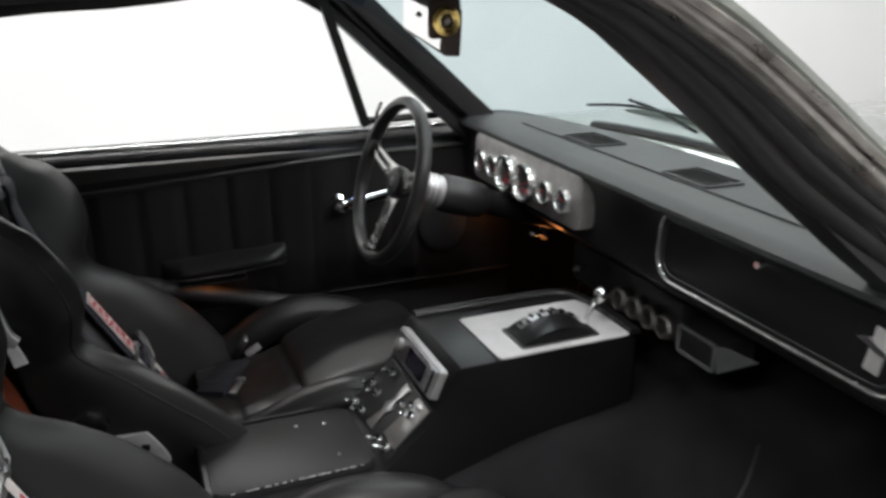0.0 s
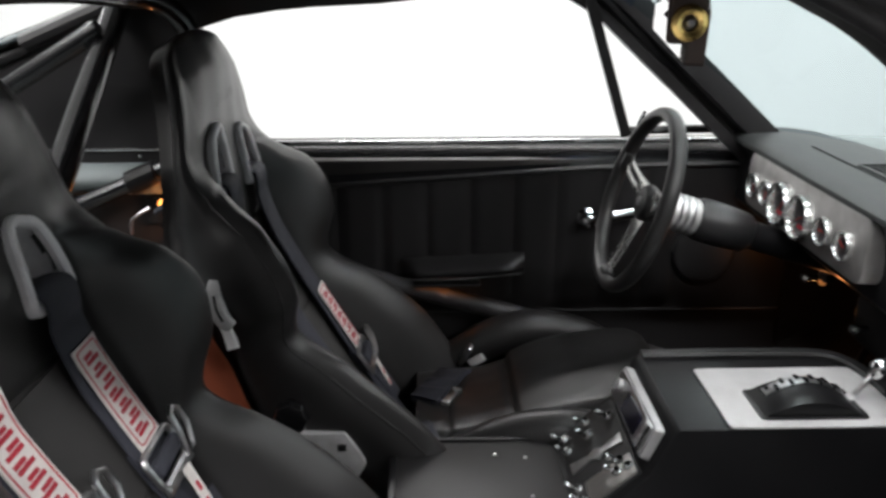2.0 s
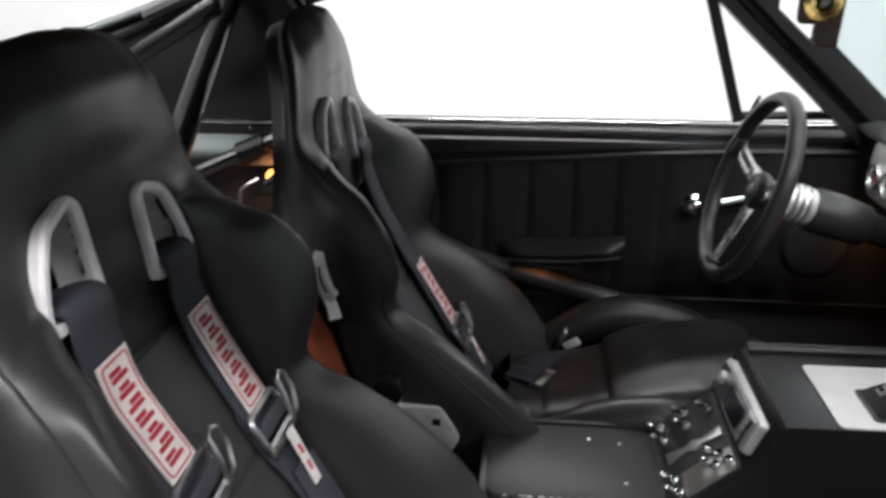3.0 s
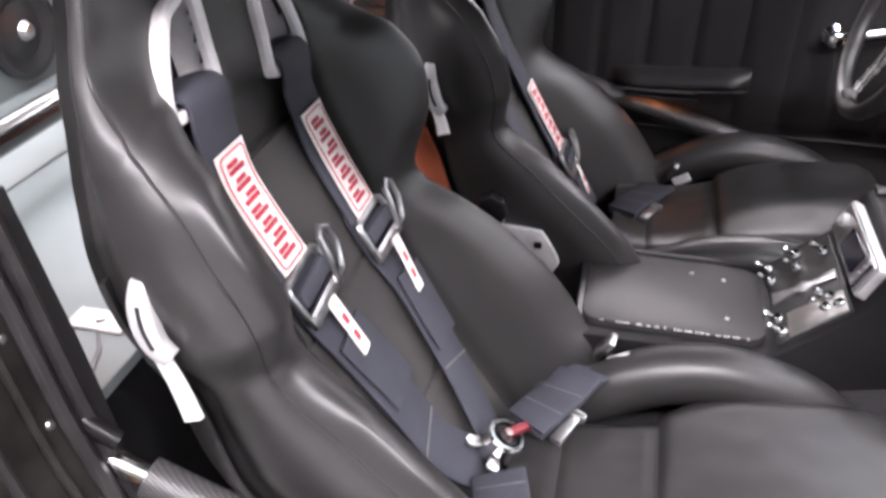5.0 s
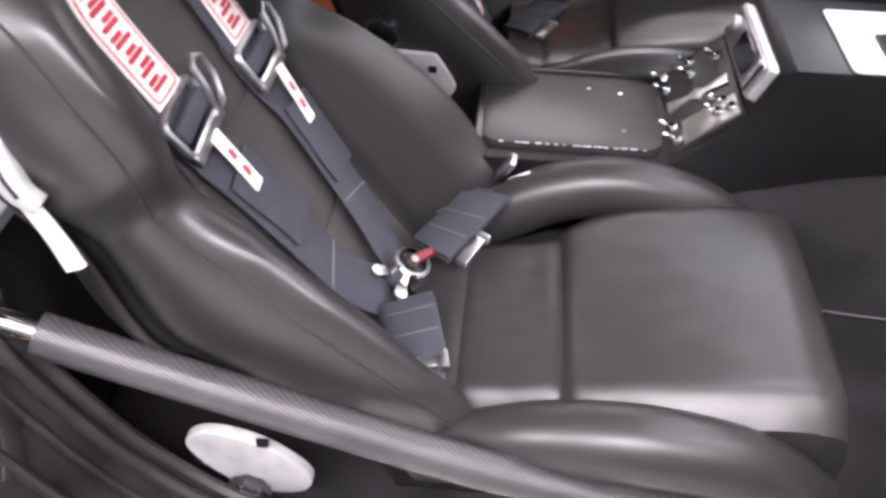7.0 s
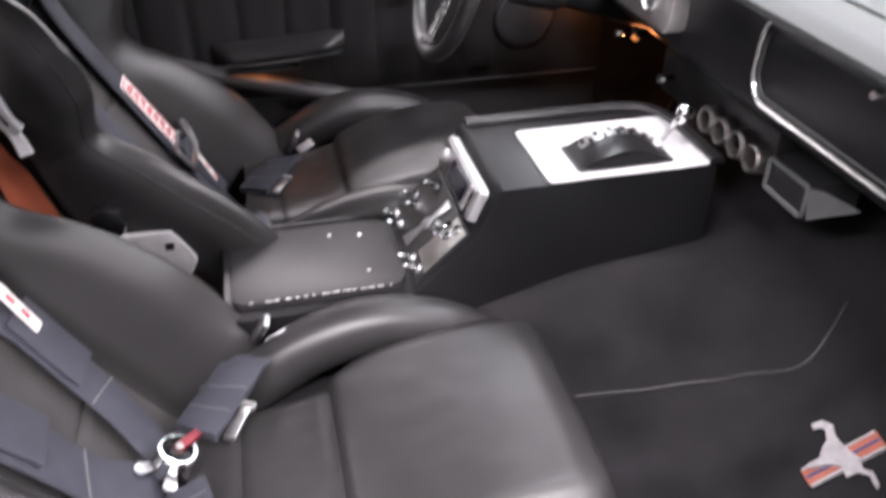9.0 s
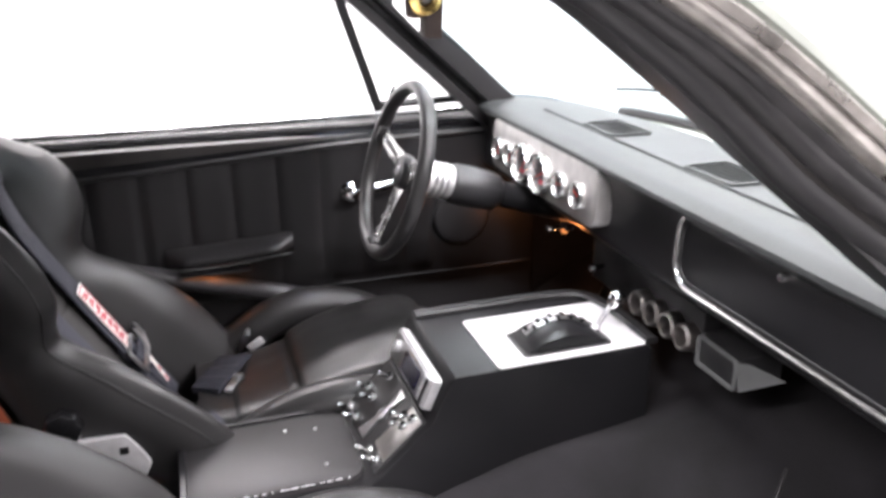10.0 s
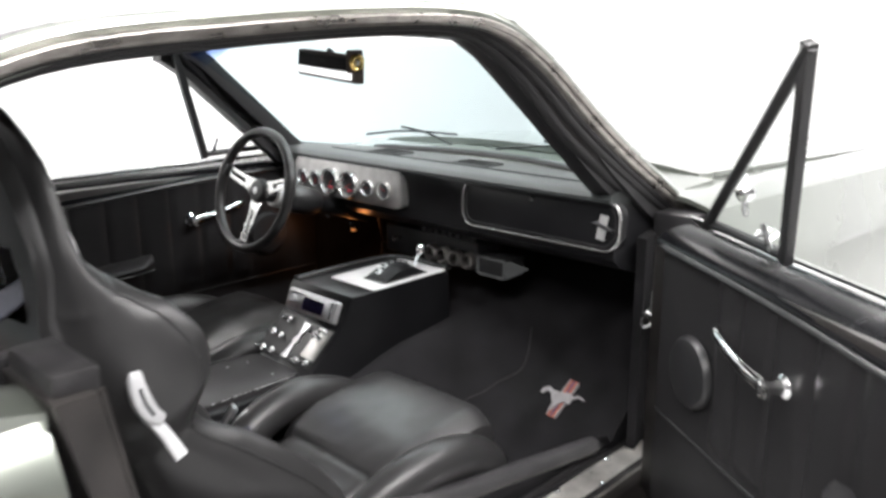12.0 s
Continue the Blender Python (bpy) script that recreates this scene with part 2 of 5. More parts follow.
def sweep(pts, section, up=(0, 0, 1), closed=False, cap=True):
    """Sweeps a section of (side, up) offsets along points; up may be a vector or one for each point."""
    bm = bmesh.new()
    rings, k = [], len(pts)
    for i, p in enumerate(pts):
        p = Vector(p)
        a = Vector(pts[(i - 1) % k] if closed or i else pts[0])
        b = Vector(pts[(i + 1) % k] if closed or i < k - 1 else pts[-1])
        d = (b - a).normalized()
        u = Vector(up[i] if isinstance(up, list) else up)
        s = d.cross(u)
        if s.length < 1e-4:
            s = d.cross(Vector((1, 0.3, 0)))
        s.normalize()
        w = s.cross(d)
        sec = section(i / max(1, k - 1)) if callable(section) else section
        rings.append([bm.verts.new(p + s * q[0] + w * q[1]) for q in sec])
    m = len(rings[0])
    for i in range(k if closed else k - 1):
        r, q = rings[i], rings[(i + 1) % k]
        for j in range(m):
            bm.faces.new((r[j], r[(j + 1) % m], q[(j + 1) % m], q[j]))
    if cap and not closed:
        bm.faces.new(rings[0])
        bm.faces.new(rings[-1])
    return bm


def ring(r, n=12, r2=None):
    return [(r * math.cos(2 * math.pi * i / n), (r2 or r) * math.sin(2 * math.pi * i / n)) for i in range(n)]


def strap_section(w, t):
    e = t * 0.5
    return [(-w / 2, -e * 0.4), (-w / 2 + e, -e), (w / 2 - e, -e), (w / 2, -e * 0.4), (w / 2, e * 0.4), (w / 2 - e, e), (-w / 2 + e, e), (-w / 2, e * 0.4)]


def tube(pts, r, n=12, curve=5, closed=False, up=(0, 0, 1)):
    path = smooth_path(pts, curve, closed) if curve > 1 else pts
    return sweep(path, ring(r, n), up, closed)


def cyl(r, h, m=None, n=28, r2=None, bevel=0.0):
    """A round of height h from z 0 up, turned and moved by m."""
    bm = bmesh.new()
    bmesh.ops.create_cone(bm, cap_ends=True, segments=n, radius1=r, radius2=r if r2 is None else r2, depth=h)
    bmesh.ops.translate(bm, vec=(0, 0, h / 2), verts=bm.verts)
    if bevel:
        rim = [e for e in bm.edges if len(e.link_faces) == 2 and any(len(f.verts) > 4 for f in e.link_faces)]
        bmesh.ops.bevel(bm, geom=rim, offset=bevel, segments=2, profile=0.5, affect="EDGES")
    return shift(bm, m) if m else bm


def lathe(profile, m=None, n=32):
    """Turns (radius, height) points about z; ends at radius 0 close."""
    bm = bmesh.new()
    rows = []
    for r, z in profile:
        if r < 1e-5:
            rows.append([bm.verts.new((0, 0, z))])
        else:
            rows.append([bm.verts.new((r * math.cos(2 * math.pi * i / n), r * math.sin(2 * math.pi * i / n), z)) for i in range(n)])
    for a, b in zip(rows, rows[1:]):
        for i in range(n):
            j = (i + 1) % n
            if len(a) == 1 and len(b) > 1:
                bm.faces.new((a[0], b[i], b[j]))
            elif len(b) == 1 and len(a) > 1:
                bm.faces.new((a[i], a[j], b[0]))
            elif len(a) > 1:
                bm.faces.new((a[i], a[j], b[j], b[i]))
    return shift(bm, m) if m else bm


def sheet(nu, nv, front, back=None, skip=None):
    """A closed slab between two surfaces of (u, v) in 0..1; skip(u, v) leaves faces out of both."""
    bm = bmesh.new()
    A = [[bm.verts.new(front(i / nu, j / nv)) for j in range(nv + 1)] for i in range(nu + 1)]
    B = [[bm.verts.new(back(i / nu, j / nv)) for j in range(nv + 1)] for i in range(nu + 1)] if back else None
    for i in range(nu):
        for j in range(nv):
            if skip and skip((i + 0.5) / nu, (j + 0.5) / nv):
                continue
            bm.faces.new((A[i][j], A[i + 1][j], A[i + 1][j + 1], A[i][j + 1]))
            if B:
                bm.faces.new((B[i][j], B[i][j + 1], B[i + 1][j + 1], B[i + 1][j]))
    if B:
        for i in range(nu):
            bm.faces.new((A[i][0], B[i][0], B[i + 1][0], A[i + 1][0]))
            bm.faces.new((A[i][nv], A[i + 1][nv], B[i + 1][nv], B[i][nv]))
        for j in range(nv):
            bm.faces.new((A[0][j], A[0][j + 1], B[0][j + 1], B[0][j]))
            bm.faces.new((A[nu][j], B[nu][j], B[nu][j + 1], A[nu][j + 1]))
    return bm


def plate(outline, depth, m=None, bevel=0.0, holes=()):
    """A flat plate cut to an outline of (x, y) points, from z 0 to depth, with round-cornered edges and open holes."""
    bm = bmesh.new()
    loops = [outline, *holes]
    edges = []
    for lp in loops:
        vs = [bm.verts.new((x, y, 0)) for x, y in lp]
        edges += [bm.edges.new((vs[i], vs[(i + 1) % len(vs)])) for i in range(len(vs))]
    if holes:
        bmesh.ops.triangle_fill(bm, use_beauty=True, use_dissolve=False, edges=edges)
    else:
        bm.faces.new(bm.verts)
    ex = bmesh.ops.extrude_face_region(bm, geom=list(bm.faces))
    bmesh.ops.translate(bm, vec=(0, 0, depth), verts=[v for v in ex["geom"] if isinstance(v, bmesh.types.BMVert)])
    if bevel:
        sel = [e for e in bm.edges if len(e.link_faces) == 2 and abs(e.verts[0].co.z - depth) < 1e-6 and abs(e.verts[1].co.z - depth) < 1e-6 and e.calc_face_angle() > 0.5]
        bmesh.ops.bevel(bm, geom=sel, offset=bevel, segments=2, profile=0.5, affect="EDGES")
    return shift(bm, m) if m else bm


def round_rect(w, h, r, n=5, cx=0.0, cy=0.0):
    pts = []
    for k, (sx, sy) in enumerate(((1, 1), (-1, 1), (-1, -1), (1, -1))):
        for i in range(n + 1):
            a = math.pi / 2 * (k + i / n)
            pts.append((cx + sx * (w / 2 - r) + r * math.cos(a), cy + sy * (h / 2 - r) + r * math.sin(a)))
    return pts


def table(t, rows):
    """Smooth interpolation, with no overshoot, in rows of (t, value)."""
    if t <= rows[0][0]:
        return rows[0][1]
    if t >= rows[-1][0]:
        return rows[-1][1]
    n = len(rows)
    k = next(i for i in range(n - 1) if t <= rows[i + 1][0])
    d = [(rows[i + 1][1] - rows[i][1]) / (rows[i + 1][0] - rows[i][0]) for i in range(n - 1)]

    def tangent(i):
        if i == 0 or i == n - 1:
            return d[0] if i == 0 else d[-1]
        return 0.0 if d[i - 1] * d[i] <= 0 else 2 * d[i - 1] * d[i] / (d[i - 1] + d[i])
    h = rows[k + 1][0] - rows[k][0]
    u = (t - rows[k][0]) / h
    a, b = rows[k][1], rows[k + 1][1]
    return (2 * u ** 3 - 3 * u * u + 1) * a + (u ** 3 - 2 * u * u + u) * h * tangent(k) + (3 * u * u - 2 * u ** 3) * b + (u ** 3 - u * u) * h * tangent(k + 1)


def frame_at(o, x, y):
    """A pose at o with local x and y along the given directions (z is their cross)."""
    x = Vector(x).normalized()
    z = x.cross(Vector(y)).normalized()
    y = z.cross(x)
    m = Matrix((x, y, z)).transposed().to_4x4()
    m.translation = o
    return m


def join(*bms):
    """Adds several meshes into the first."""
    base = bms[0]
    for b in bms[1:]:
        tmp = bpy.data.meshes.new("tmp")
        b.to_mesh(tmp)
        b.free()
        base.from_mesh(tmp)
        bpy.data.meshes.remove(tmp)
    return base


# ---- the studio ----
def slab(name, x0, x1, y0, y1, z0, z1, mat, label, category):
    ob = mesh_ob(name, box(x0, x1, y0, y1, z0, z1, 0), mat, False)
    return tagged(ob, label, category, "", "structure")


slab("floor", -7.2, 7.2, -7.2, 7.2, -0.2, 0.0, FLOOR, "pale grey painted studio floor", "floor")
slab("ceiling", -7.2, 7.2, -7.2, 7.2, 4.0, 4.2, WALL, "plain white studio ceiling", "ceiling")
slab("wall_north", 7.0, 7.2, -7.0, 7.0, 0.0, 4.0, WALL, "plain white studio backdrop wall", "wall")
# south and east walls are out of view and grey to hold back bounce light
slab("wall_south", -7.2, -7.0, -7.0, 7.0, 0.0, 4.0, DIM, "unseen plain wall, grey to darken reflections in the cabin", "wall")
slab("wall_east", -7.2, 7.2, -7.2, -7.0, 0.0, 4.0, DIM, "unseen plain wall, grey to darken reflections in the cabin", "wall")
slab("wall_west", -7.2, 7.2, 4.4, 4.6, 0.0, 4.0, WALL, "plain white studio backdrop wall", "wall")
for sx, sy in STRIPS:
    lamp = thing("ceiling_light", "long white tube light fixed under the studio ceiling", "lamp", "studio tube lights", at=(sx, sy, 4.0))
    part("housing", box(-1.25, 1.25, -0.2, 0.2, -0.06, 0.0, 0.01), FIXTURE, lamp)


# ---- the coupe's shell ----
car = thing("coupe", "grey-green metallic classic fastback coupe with black cabin", "car")


RAIL = [(-1.35, -0.60, 1.00), (-0.85, -0.67, 1.184), (-0.62, -0.69, 1.274), (-0.44, -0.70, 1.345), (-0.2, -0.70, 1.372), (0.06, -0.70, 1.388), (0.25, -0.70, 1.388),
        (0.36, -0.70, 1.366), (0.44, -0.70, 1.330), (0.52, -0.70, 1.282), (0.67, -0.70, 1.180), (0.80, -0.70, 1.100), (0.94, -0.70, 1.020), (1.07, -0.70, 0.945)]

FAR_RAIL = RAIL[:7] + [(x, -0.70, z) for x, z in ((0.36, 1.366), (0.44, 1.332), (0.52, 1.282), (0.60, 1.214), (0.68, 1.142), (0.76, 1.068), (0.84, 0.995), (0.92, 0.925))]


def sail0(s):
    return -0.44 if s > 0 else -0.62


def inward(p, f, side):
    """A point moved from the roof edge towards the door opening by the share f of the edge's width."""
    k = min(1, max(0, (p[0] - 0.30) / 0.30))
    return Vector(p) + Vector((-0.031 * f * k, -side * 0.05 * f, -0.018 * f * (1 - k) - 0.050 * f * k))


def roof_top(u, v):
    x = 0.44 - 2.18 * u
    y = -0.70 + 1.40 * v
    crown = 1 - (abs(v - 0.5) * 2) ** 2.6
    z = table(x, [(-1.75, 0.90), (-0.87, 1.182), (-0.74, 1.226), (-0.61, 1.272), (-0.44, 1.348), (-0.2, 1.382), (0.1, 1.402), (0.30, 1.392), (0.44, 1.345)])
    k = table(x, [(-1.75, 0.88), (-0.6, 0.97), (0.2, 1.0)])
    return (x, y * k, z + (0.045 + 0.055 * min(1, max(0, (-0.44 - x) / 0.25))) * crown)


part("roof", sheet(40, 24, roof_top, lambda u, v: tuple(Vector(roof_top(u, v)) - Vector((0, 0, 0.02))), lambda u, v: 0.455 < u < 0.93 and 0.03 < v < 0.97), BODY, car, "grey-green metallic roof skin")


def backlight(u, v):
    return roof_top(0.45 + 0.49 * u, 0.03 + 0.94 * v)


part("rear_glass", sheet(10, 10, backlight), GLASS, car, "clear sloping rear window").visible_shadow = False


def headliner(u, v):
    x = 0.42 - 0.96 * u
    y = -0.615 + 1.23 * v
    return (x, y, table(x, [(-0.6, 1.32), (-0.2, 1.362), (0.25, 1.368), (0.40, 1.345)]) + 0.02 * (1 - (abs(v - 0.5) * 2) ** 3))


part("headliner", sheet(24, 24, headliner, lambda u, v: tuple(Vector(headliner(u, v)) + Vector((0, 0, 0.015)))), VINYL, car, "black vinyl headliner")

for side in (-1, 1):
    S = lambda p: (p[0], p[1] * -side, p[2])
    rail = smooth_path([S(p) for p in (RAIL if side < 0 else FAR_RAIL)], 6)
    part("drip_rail", sweep(rail, [(-0.010, -0.005), (0.010, -0.005), (0.013, 0.002), (0.006, 0.006), (-0.006, 0.006), (-0.013, 0.002)]), DRIP, car, "chrome drip rail along the roof edge, blurred reflections mottled into its colour")
    part("rail_skin", sweep([Vector(p) + Vector((0, side * 0.012 * -1, 0.014)) for p in rail], ring(0.014, 8, 0.012)), BODY, car)
    grow = lambda r: (lambda t: ring(r * (1.0 if t < 0.5 else min(1.35, 1.0 + (t - 0.5) * 4)), 10))
    for k, (f, r, m) in enumerate(((0.16, 0.0105, DRIP), (0.36, 0.0105, RUBBER), (0.55, 0.012, RUBBER), (0.74, 0.009, BODYDARK), (0.92, 0.013, VINYL))):
        part("weatherstrip" if k else "rail_channel", sweep([inward(p, f, side) for p in rail], grow(r)), m, car)
    # windscreen pillar trim on the cabin side
    near = [(0.22, 1.376), (0.29, 1.370), (0.335, 1.352), (0.375, 1.330), (0.416, 1.300), (0.486, 1.247), (0.556, 1.193), (0.666, 1.109), (0.735, 1.056), (0.885, 0.950), (0.98, 0.89)]
    far = [(0.26, 1.366), (0.36, 1.362), (0.43, 1.348), (0.51, 1.299), (0.58, 1.236), (0.652, 1.171), (0.74, 1.091), (0.835, 1.004), (0.92, 0.93), (0.98, 0.89)]
    up = 0.010 if side < 0 else 0.0
    pil = smooth_path([(x + 0.8 * up, side * 0.632, z + up) for x, z in (near if side < 0 else far)], 5)
    part("pillar_trim", sweep(pil, [(-0.026, -0.024), (0.0, -0.028), (0.024, -0.024), (0.028, 0.0), (0.024, 0.026), (-0.026, 0.026)], (0, side, 0)), VINYL, car, "black vinyl windscreen pillar trim")
    if side < 0:
        part("pillar_fill", sweep([p + Vector((0.020, side * 0.022, 0.021)) for p in pil if p.x > 0.42], [(-0.026, -0.024), (0.024, -0.024), (0.028, 0.0), (0.024, 0.026), (-0.026, 0.026)], (0, side, 0)), VINYL, car)
    if side > 0:
        part("pillar_seal", sweep([p + Vector((-0.044, 0.020, -0.040)) for p in pil if 0.42 < p.x < 0.93], [(-0.012, -0.020), (0.010, -0.022), (0.014, 0.0), (0.010, 0.026), (-0.012, 0.026)], (0, 1, 0)), RUBBER, car, "black rubber seal below the windscreen pillar")
        part("inner_sill", box(-0.58, -0.40, 0.66, 0.77, 0.20, 0.43, 0.01), SATIN, car)
        part("window_corner", plate([(-0.62, 1.0), (-0.44, 1.0), (-0.425, 1.19), (-0.416, 1.216), (-0.404, 1.231), (-0.392, 1.24), (-0.321, 1.261), (-0.231, 1.274), (-0.152, 1.281), (-0.015, 1.287), (0.10, 1.298), (0.24, 1.316), (0.34, 1.338), (0.34, 1.362), (0.10, 1.362), (-0.30, 1.348), (-0.44, 1.325), (-0.62, 1.272)], 0.016, frame_at((0, 0.652, 0), (1, 0, 0), (0, 0, 1)), 0.004), VINYL, car, "black window frame corner")
    # roof side rail, inner
    part("roof_rail", sweep(smooth_path([(-0.75, side * 0.60, 1.215), (-0.58, side * 0.61, 1.285), (-0.4, side * 0.615, 1.358), (0.0, side * 0.62, 1.380), (0.26, side * 0.62, 1.380), (0.34, side * 0.62, 1.368)], 6), ring(0.030, 10, 0.020)), VINYL, car)
    # rear quarter: inner trim and outer skin
    part("quarter_trim", plate([(-1.25, 0.30), (-0.44, 0.30), (-0.438, 0.70), (-0.452, 0.80), (-0.486, 0.985), (-1.25, 0.985)], 0.024, frame_at((0, side * 0.62 + 0.012, 0), (1, 0, 0), (0, 0, 1)), 0.006), VINYL, car, "black rear quarter trim panel")
    def sail(u, v, out=0.0, s=side):
        """Trim between the window line and the edge of the roof."""
        x = sail0(s) - 0.75 * u
        top = Vector(roof_top((0.44 - x) / 2.18, 0.975 if s > 0 else 0.025)) - Vector((0, 0, 0.016))
        return tuple(Vector((x, s * (0.628 + out), 0.985)).lerp(top + Vector((0, s * out, 0)), v))
    part("quarter_upper", sheet(12, 8, sail, lambda u, v: sail(u, v, 0.02)), VINYL, car, "dark sail panel trim behind the side window")
    part("glass_rail", sweep([Vector(roof_top(0.46 + 0.46 * k / 16, 0.955 if side > 0 else 0.045)) - Vector((0, 0, 0.012)) for k in range(17)], ring(0.012, 10, 0.008)), SHELFGREY, car, "pale grey inner rail along the rear window")

    def quarter(u, v, s=side):
        x = -0.522 + 0.10 * max(0, 0.45 - v) ** 1.5 * (1 - u) - 1.9 * u
        z = 0.32 + 0.645 * v
        bulge = table(v, [(0, 0.0), (0.25, 0.05), (0.55, 0.075), (0.8, 0.07), (0.93, 0.04), (1.0, 0.0)])
        return (x, s * (0.765 + bulge), z)
    part("quarter_panel", sheet(20, 24, quarter, lambda u, v, s=side: tuple(Vector(quarter(u, v)) - Vector((0, s * 0.012, 0)))), BODY, car, "glossy grey-green rear quarter panel")
    part("quarter_top", sheet(16, 6, lambda u, v, s=side: (-0.518 - 1.5 * u, s * (0.775 - 0.115 * v), 0.962 + 0.012 * math.sin(v * 3.14) + 0.04 * min(1, u * 8)), lambda u, v, s=side: (-0.518 - 1.5 * u, s * (0.775 - 0.115 * v), 0.945)), BODY, car)
    # door jamb: rear face, sill and hinge pillar
    jamb = smooth_path([(-0.470, 0, 0.978), (-0.450, 0, 0.86), (-0.428, 0, 0.74), (-0.385, 0, 0.617), (-0.315, 0, 0.49), (-0.22, 0, 0.395), (-0.10, 0, 0.352)], 5)

    def jamb_at(u, v, s=side, back=0.0):
        p = jamb[min(len(jamb) - 1, int(round(u * (len(jamb) - 1))))]
        return (p.x - back * (1 - u) - 0.02 * back * u, s * (0.648 + 0.155 * v), p.z - 0.7 * back * u)
    part("lock_pillar", sheet(len(jamb) - 1, 8, jamb_at, lambda u, v: jamb_at(u, v, back=0.05)), BODYDARK, car, "dark painted lock pillar curving into the sill")
    for jy, jr, jm in ((0.655, 0.010, RUBBER), (0.678, 0.009, RUBBER), (0.712, 0.005, BODYDARK), (0.758, 0.006, RUBBER), (0.80, 0.004, BODYDARK)):
        part("jamb_strip", sweep([Vector((p.x + 0.004, side * jy, p.z + 0.004)) for p in jamb] + [Vector((0.4, side * jy, 0.350)), Vector((0.92, side * jy, 0.350))], ring(jr, 8)), jm, car)
    for sx2, sz2 in ((-0.458, 0.88), (-0.438, 0.78), (-0.41, 0.68)):
        part("jamb_screw", lathe([(0, 0.004), (0.004, 0.003), (0.006, 0), (0, 0)], frame_at((sx2 + 0.003, side * 0.694, sz2), (0, 1, 0), (-0.2, 0, 1)), 12), STEEL, car)
    part("post_cap", box(-0.512, -0.456, side * 0.715 - 0.068, side * 0.715 + 0.068, 0.94, 1.004, 0.008), RUBBER, car, "black rubber cap on the lock pillar")
    SM = frame_at((-0.414, side * 0.796, 0.704), (0, 1, 0), (-0.33, 0, 0.94))
    strike = part("striker", lathe([(0, 0.026), (0.016, 0.026), (0.022, 0.020), (0.024, 0.006), (0.028, 0.003), (0, 0.003)], SM, 24), ZINC, car, "dull yellow zinc lock striker")
    # flat black plate instead of a modelled recess; its shade is in the colour
    part("recess_plate", plate(round_rect(0.068, 0.100, 0.020, 4), 0.003, SM @ pose(0, 0, 0.0006), 0.001), SILLBLACK, strike, "flat black plate for the dark recess behind the striker")
    arm = [Vector((x, side * y, z)) for x, y, z in ((-0.401, 0.716, 0.672), (-0.391, 0.721, 0.648), (-0.382, 0.738, 0.624), (-0.374, 0.768, 0.602))]
    part("latch_arm", sweep(smooth_path(arm, 5), strap_section(0.026, 0.005), (0.94, 0, 0.33)), BODYDARK, strike, "bent dark steel latch arm")
    part("worn_edge", shift(box(-0.015, 0.015, -0.003, 0.003, -0.002, 0.005, 0.001), frame_at(arm[0], (0, 1, 0), (-0.33, 0, 0.94))), COPPER, strike, "bare copper coloured worn edge")
    part("sill", box(-0.20, 1.0, side * 0.747 - 0.087, side * 0.747 + 0.087, 0.22, 0.343, 0.02), BODYDARK, car, "dark painted door sill")
    part("hinge_pillar", box(0.94, 1.02, side * 0.735 - 0.055, side * 0.735 + 0.055, 0.30, 0.95, 0.012), VINYL, car, "black hinge pillar")
    part("kick_panel", sheet(6, 6, lambda u, v, s=side: (0.86 + 0.42 * u, s * (0.690 - 0.11 * u), 0.30 + 0.6 * v), lambda u, v, s=side: (0.86 + 0.42 * u, s * (0.715 - 0.11 * u), 0.30 + 0.6 * v)), CARPET, car)

    part("door_hinge", join(box(0.925, 0.942, side * 0.72 - 0.022, side * 0.72 + 0.022, 0.70, 0.755, 0.004), cyl(0.008, 0.07, pose(0.925, side * 0.745, 0.69), 14)), GREYPLASTIC, car, "worn grey door hinge")
    part("kick_lamp", lathe([(0, 0.024), (0.010, 0.023), (0.018, 0.018), (0.023, 0.010), (0.026, 0.008), (0.027, 0.002), (0, 0)], frame_at((0.878, side * 0.712, 0.700), (1, 0, 0), (0, 0, -side)), 24), CHROME, car, "round domed chrome button on the kick panel")

    def fender(u, v, s=side):
        x = 1.0 + 1.75 * u
        y = 0.86 - 0.22 * v
        z = 0.935 - 0.06 * u + 0.05 * math.sin(min(1, v * 1.3) * 1.57) - 0.16 * max(0, 0.25 - v) / 0.25
        return (x, s * y, z)
    part("fender", sheet(20, 16, fender, lambda u, v, s=side: tuple(Vector(fender(u, v)) - Vector((0, 0, 0.012)))), BODY, car, "pale grey-green front wing")
    part("fender_side", sheet(12, 8, lambda u, v, s=side: (1.0 + 1.75 * u, s * (0.86 + 0.015 * math.sin(v * 3)), 0.77 - 0.06 * u - 0.47 * v), lambda u, v, s=side: (1.0 + 1.75 * u, s * 0.84, 0.77 - 0.06 * u - 0.47 * v)), BODY, car)


def bonnet(u, v):
    x = 1.27 + 1.5 * u
    y = -0.63 + 1.26 * v
    return (x, y, 0.995 - 0.07 * u + 0.035 * (1 - (abs(v - 0.5) * 2) ** 2.5))


part("hood", sheet(16, 24, bonnet, lambda u, v: tuple(Vector(bonnet(u, v)) - Vector((0, 0, 0.02)))), BODY, car, "grey-green metallic hood")
part("cowl", sheet(6, 24, lambda u, v: (1.0 + 0.26 * u + 0.10 * (1 - (2 * v - 1) ** 2) * (1 - u), -0.68 + 1.36 * v, 0.979 + 0.018 * (1 - (2 * v - 1) ** 2) + 0.010 * u), lambda u, v: (1.0 + 0.26 * u, -0.68 + 1.36 * v, 0.90)), BODY, car, "grey-green cowl panel below the windscreen")


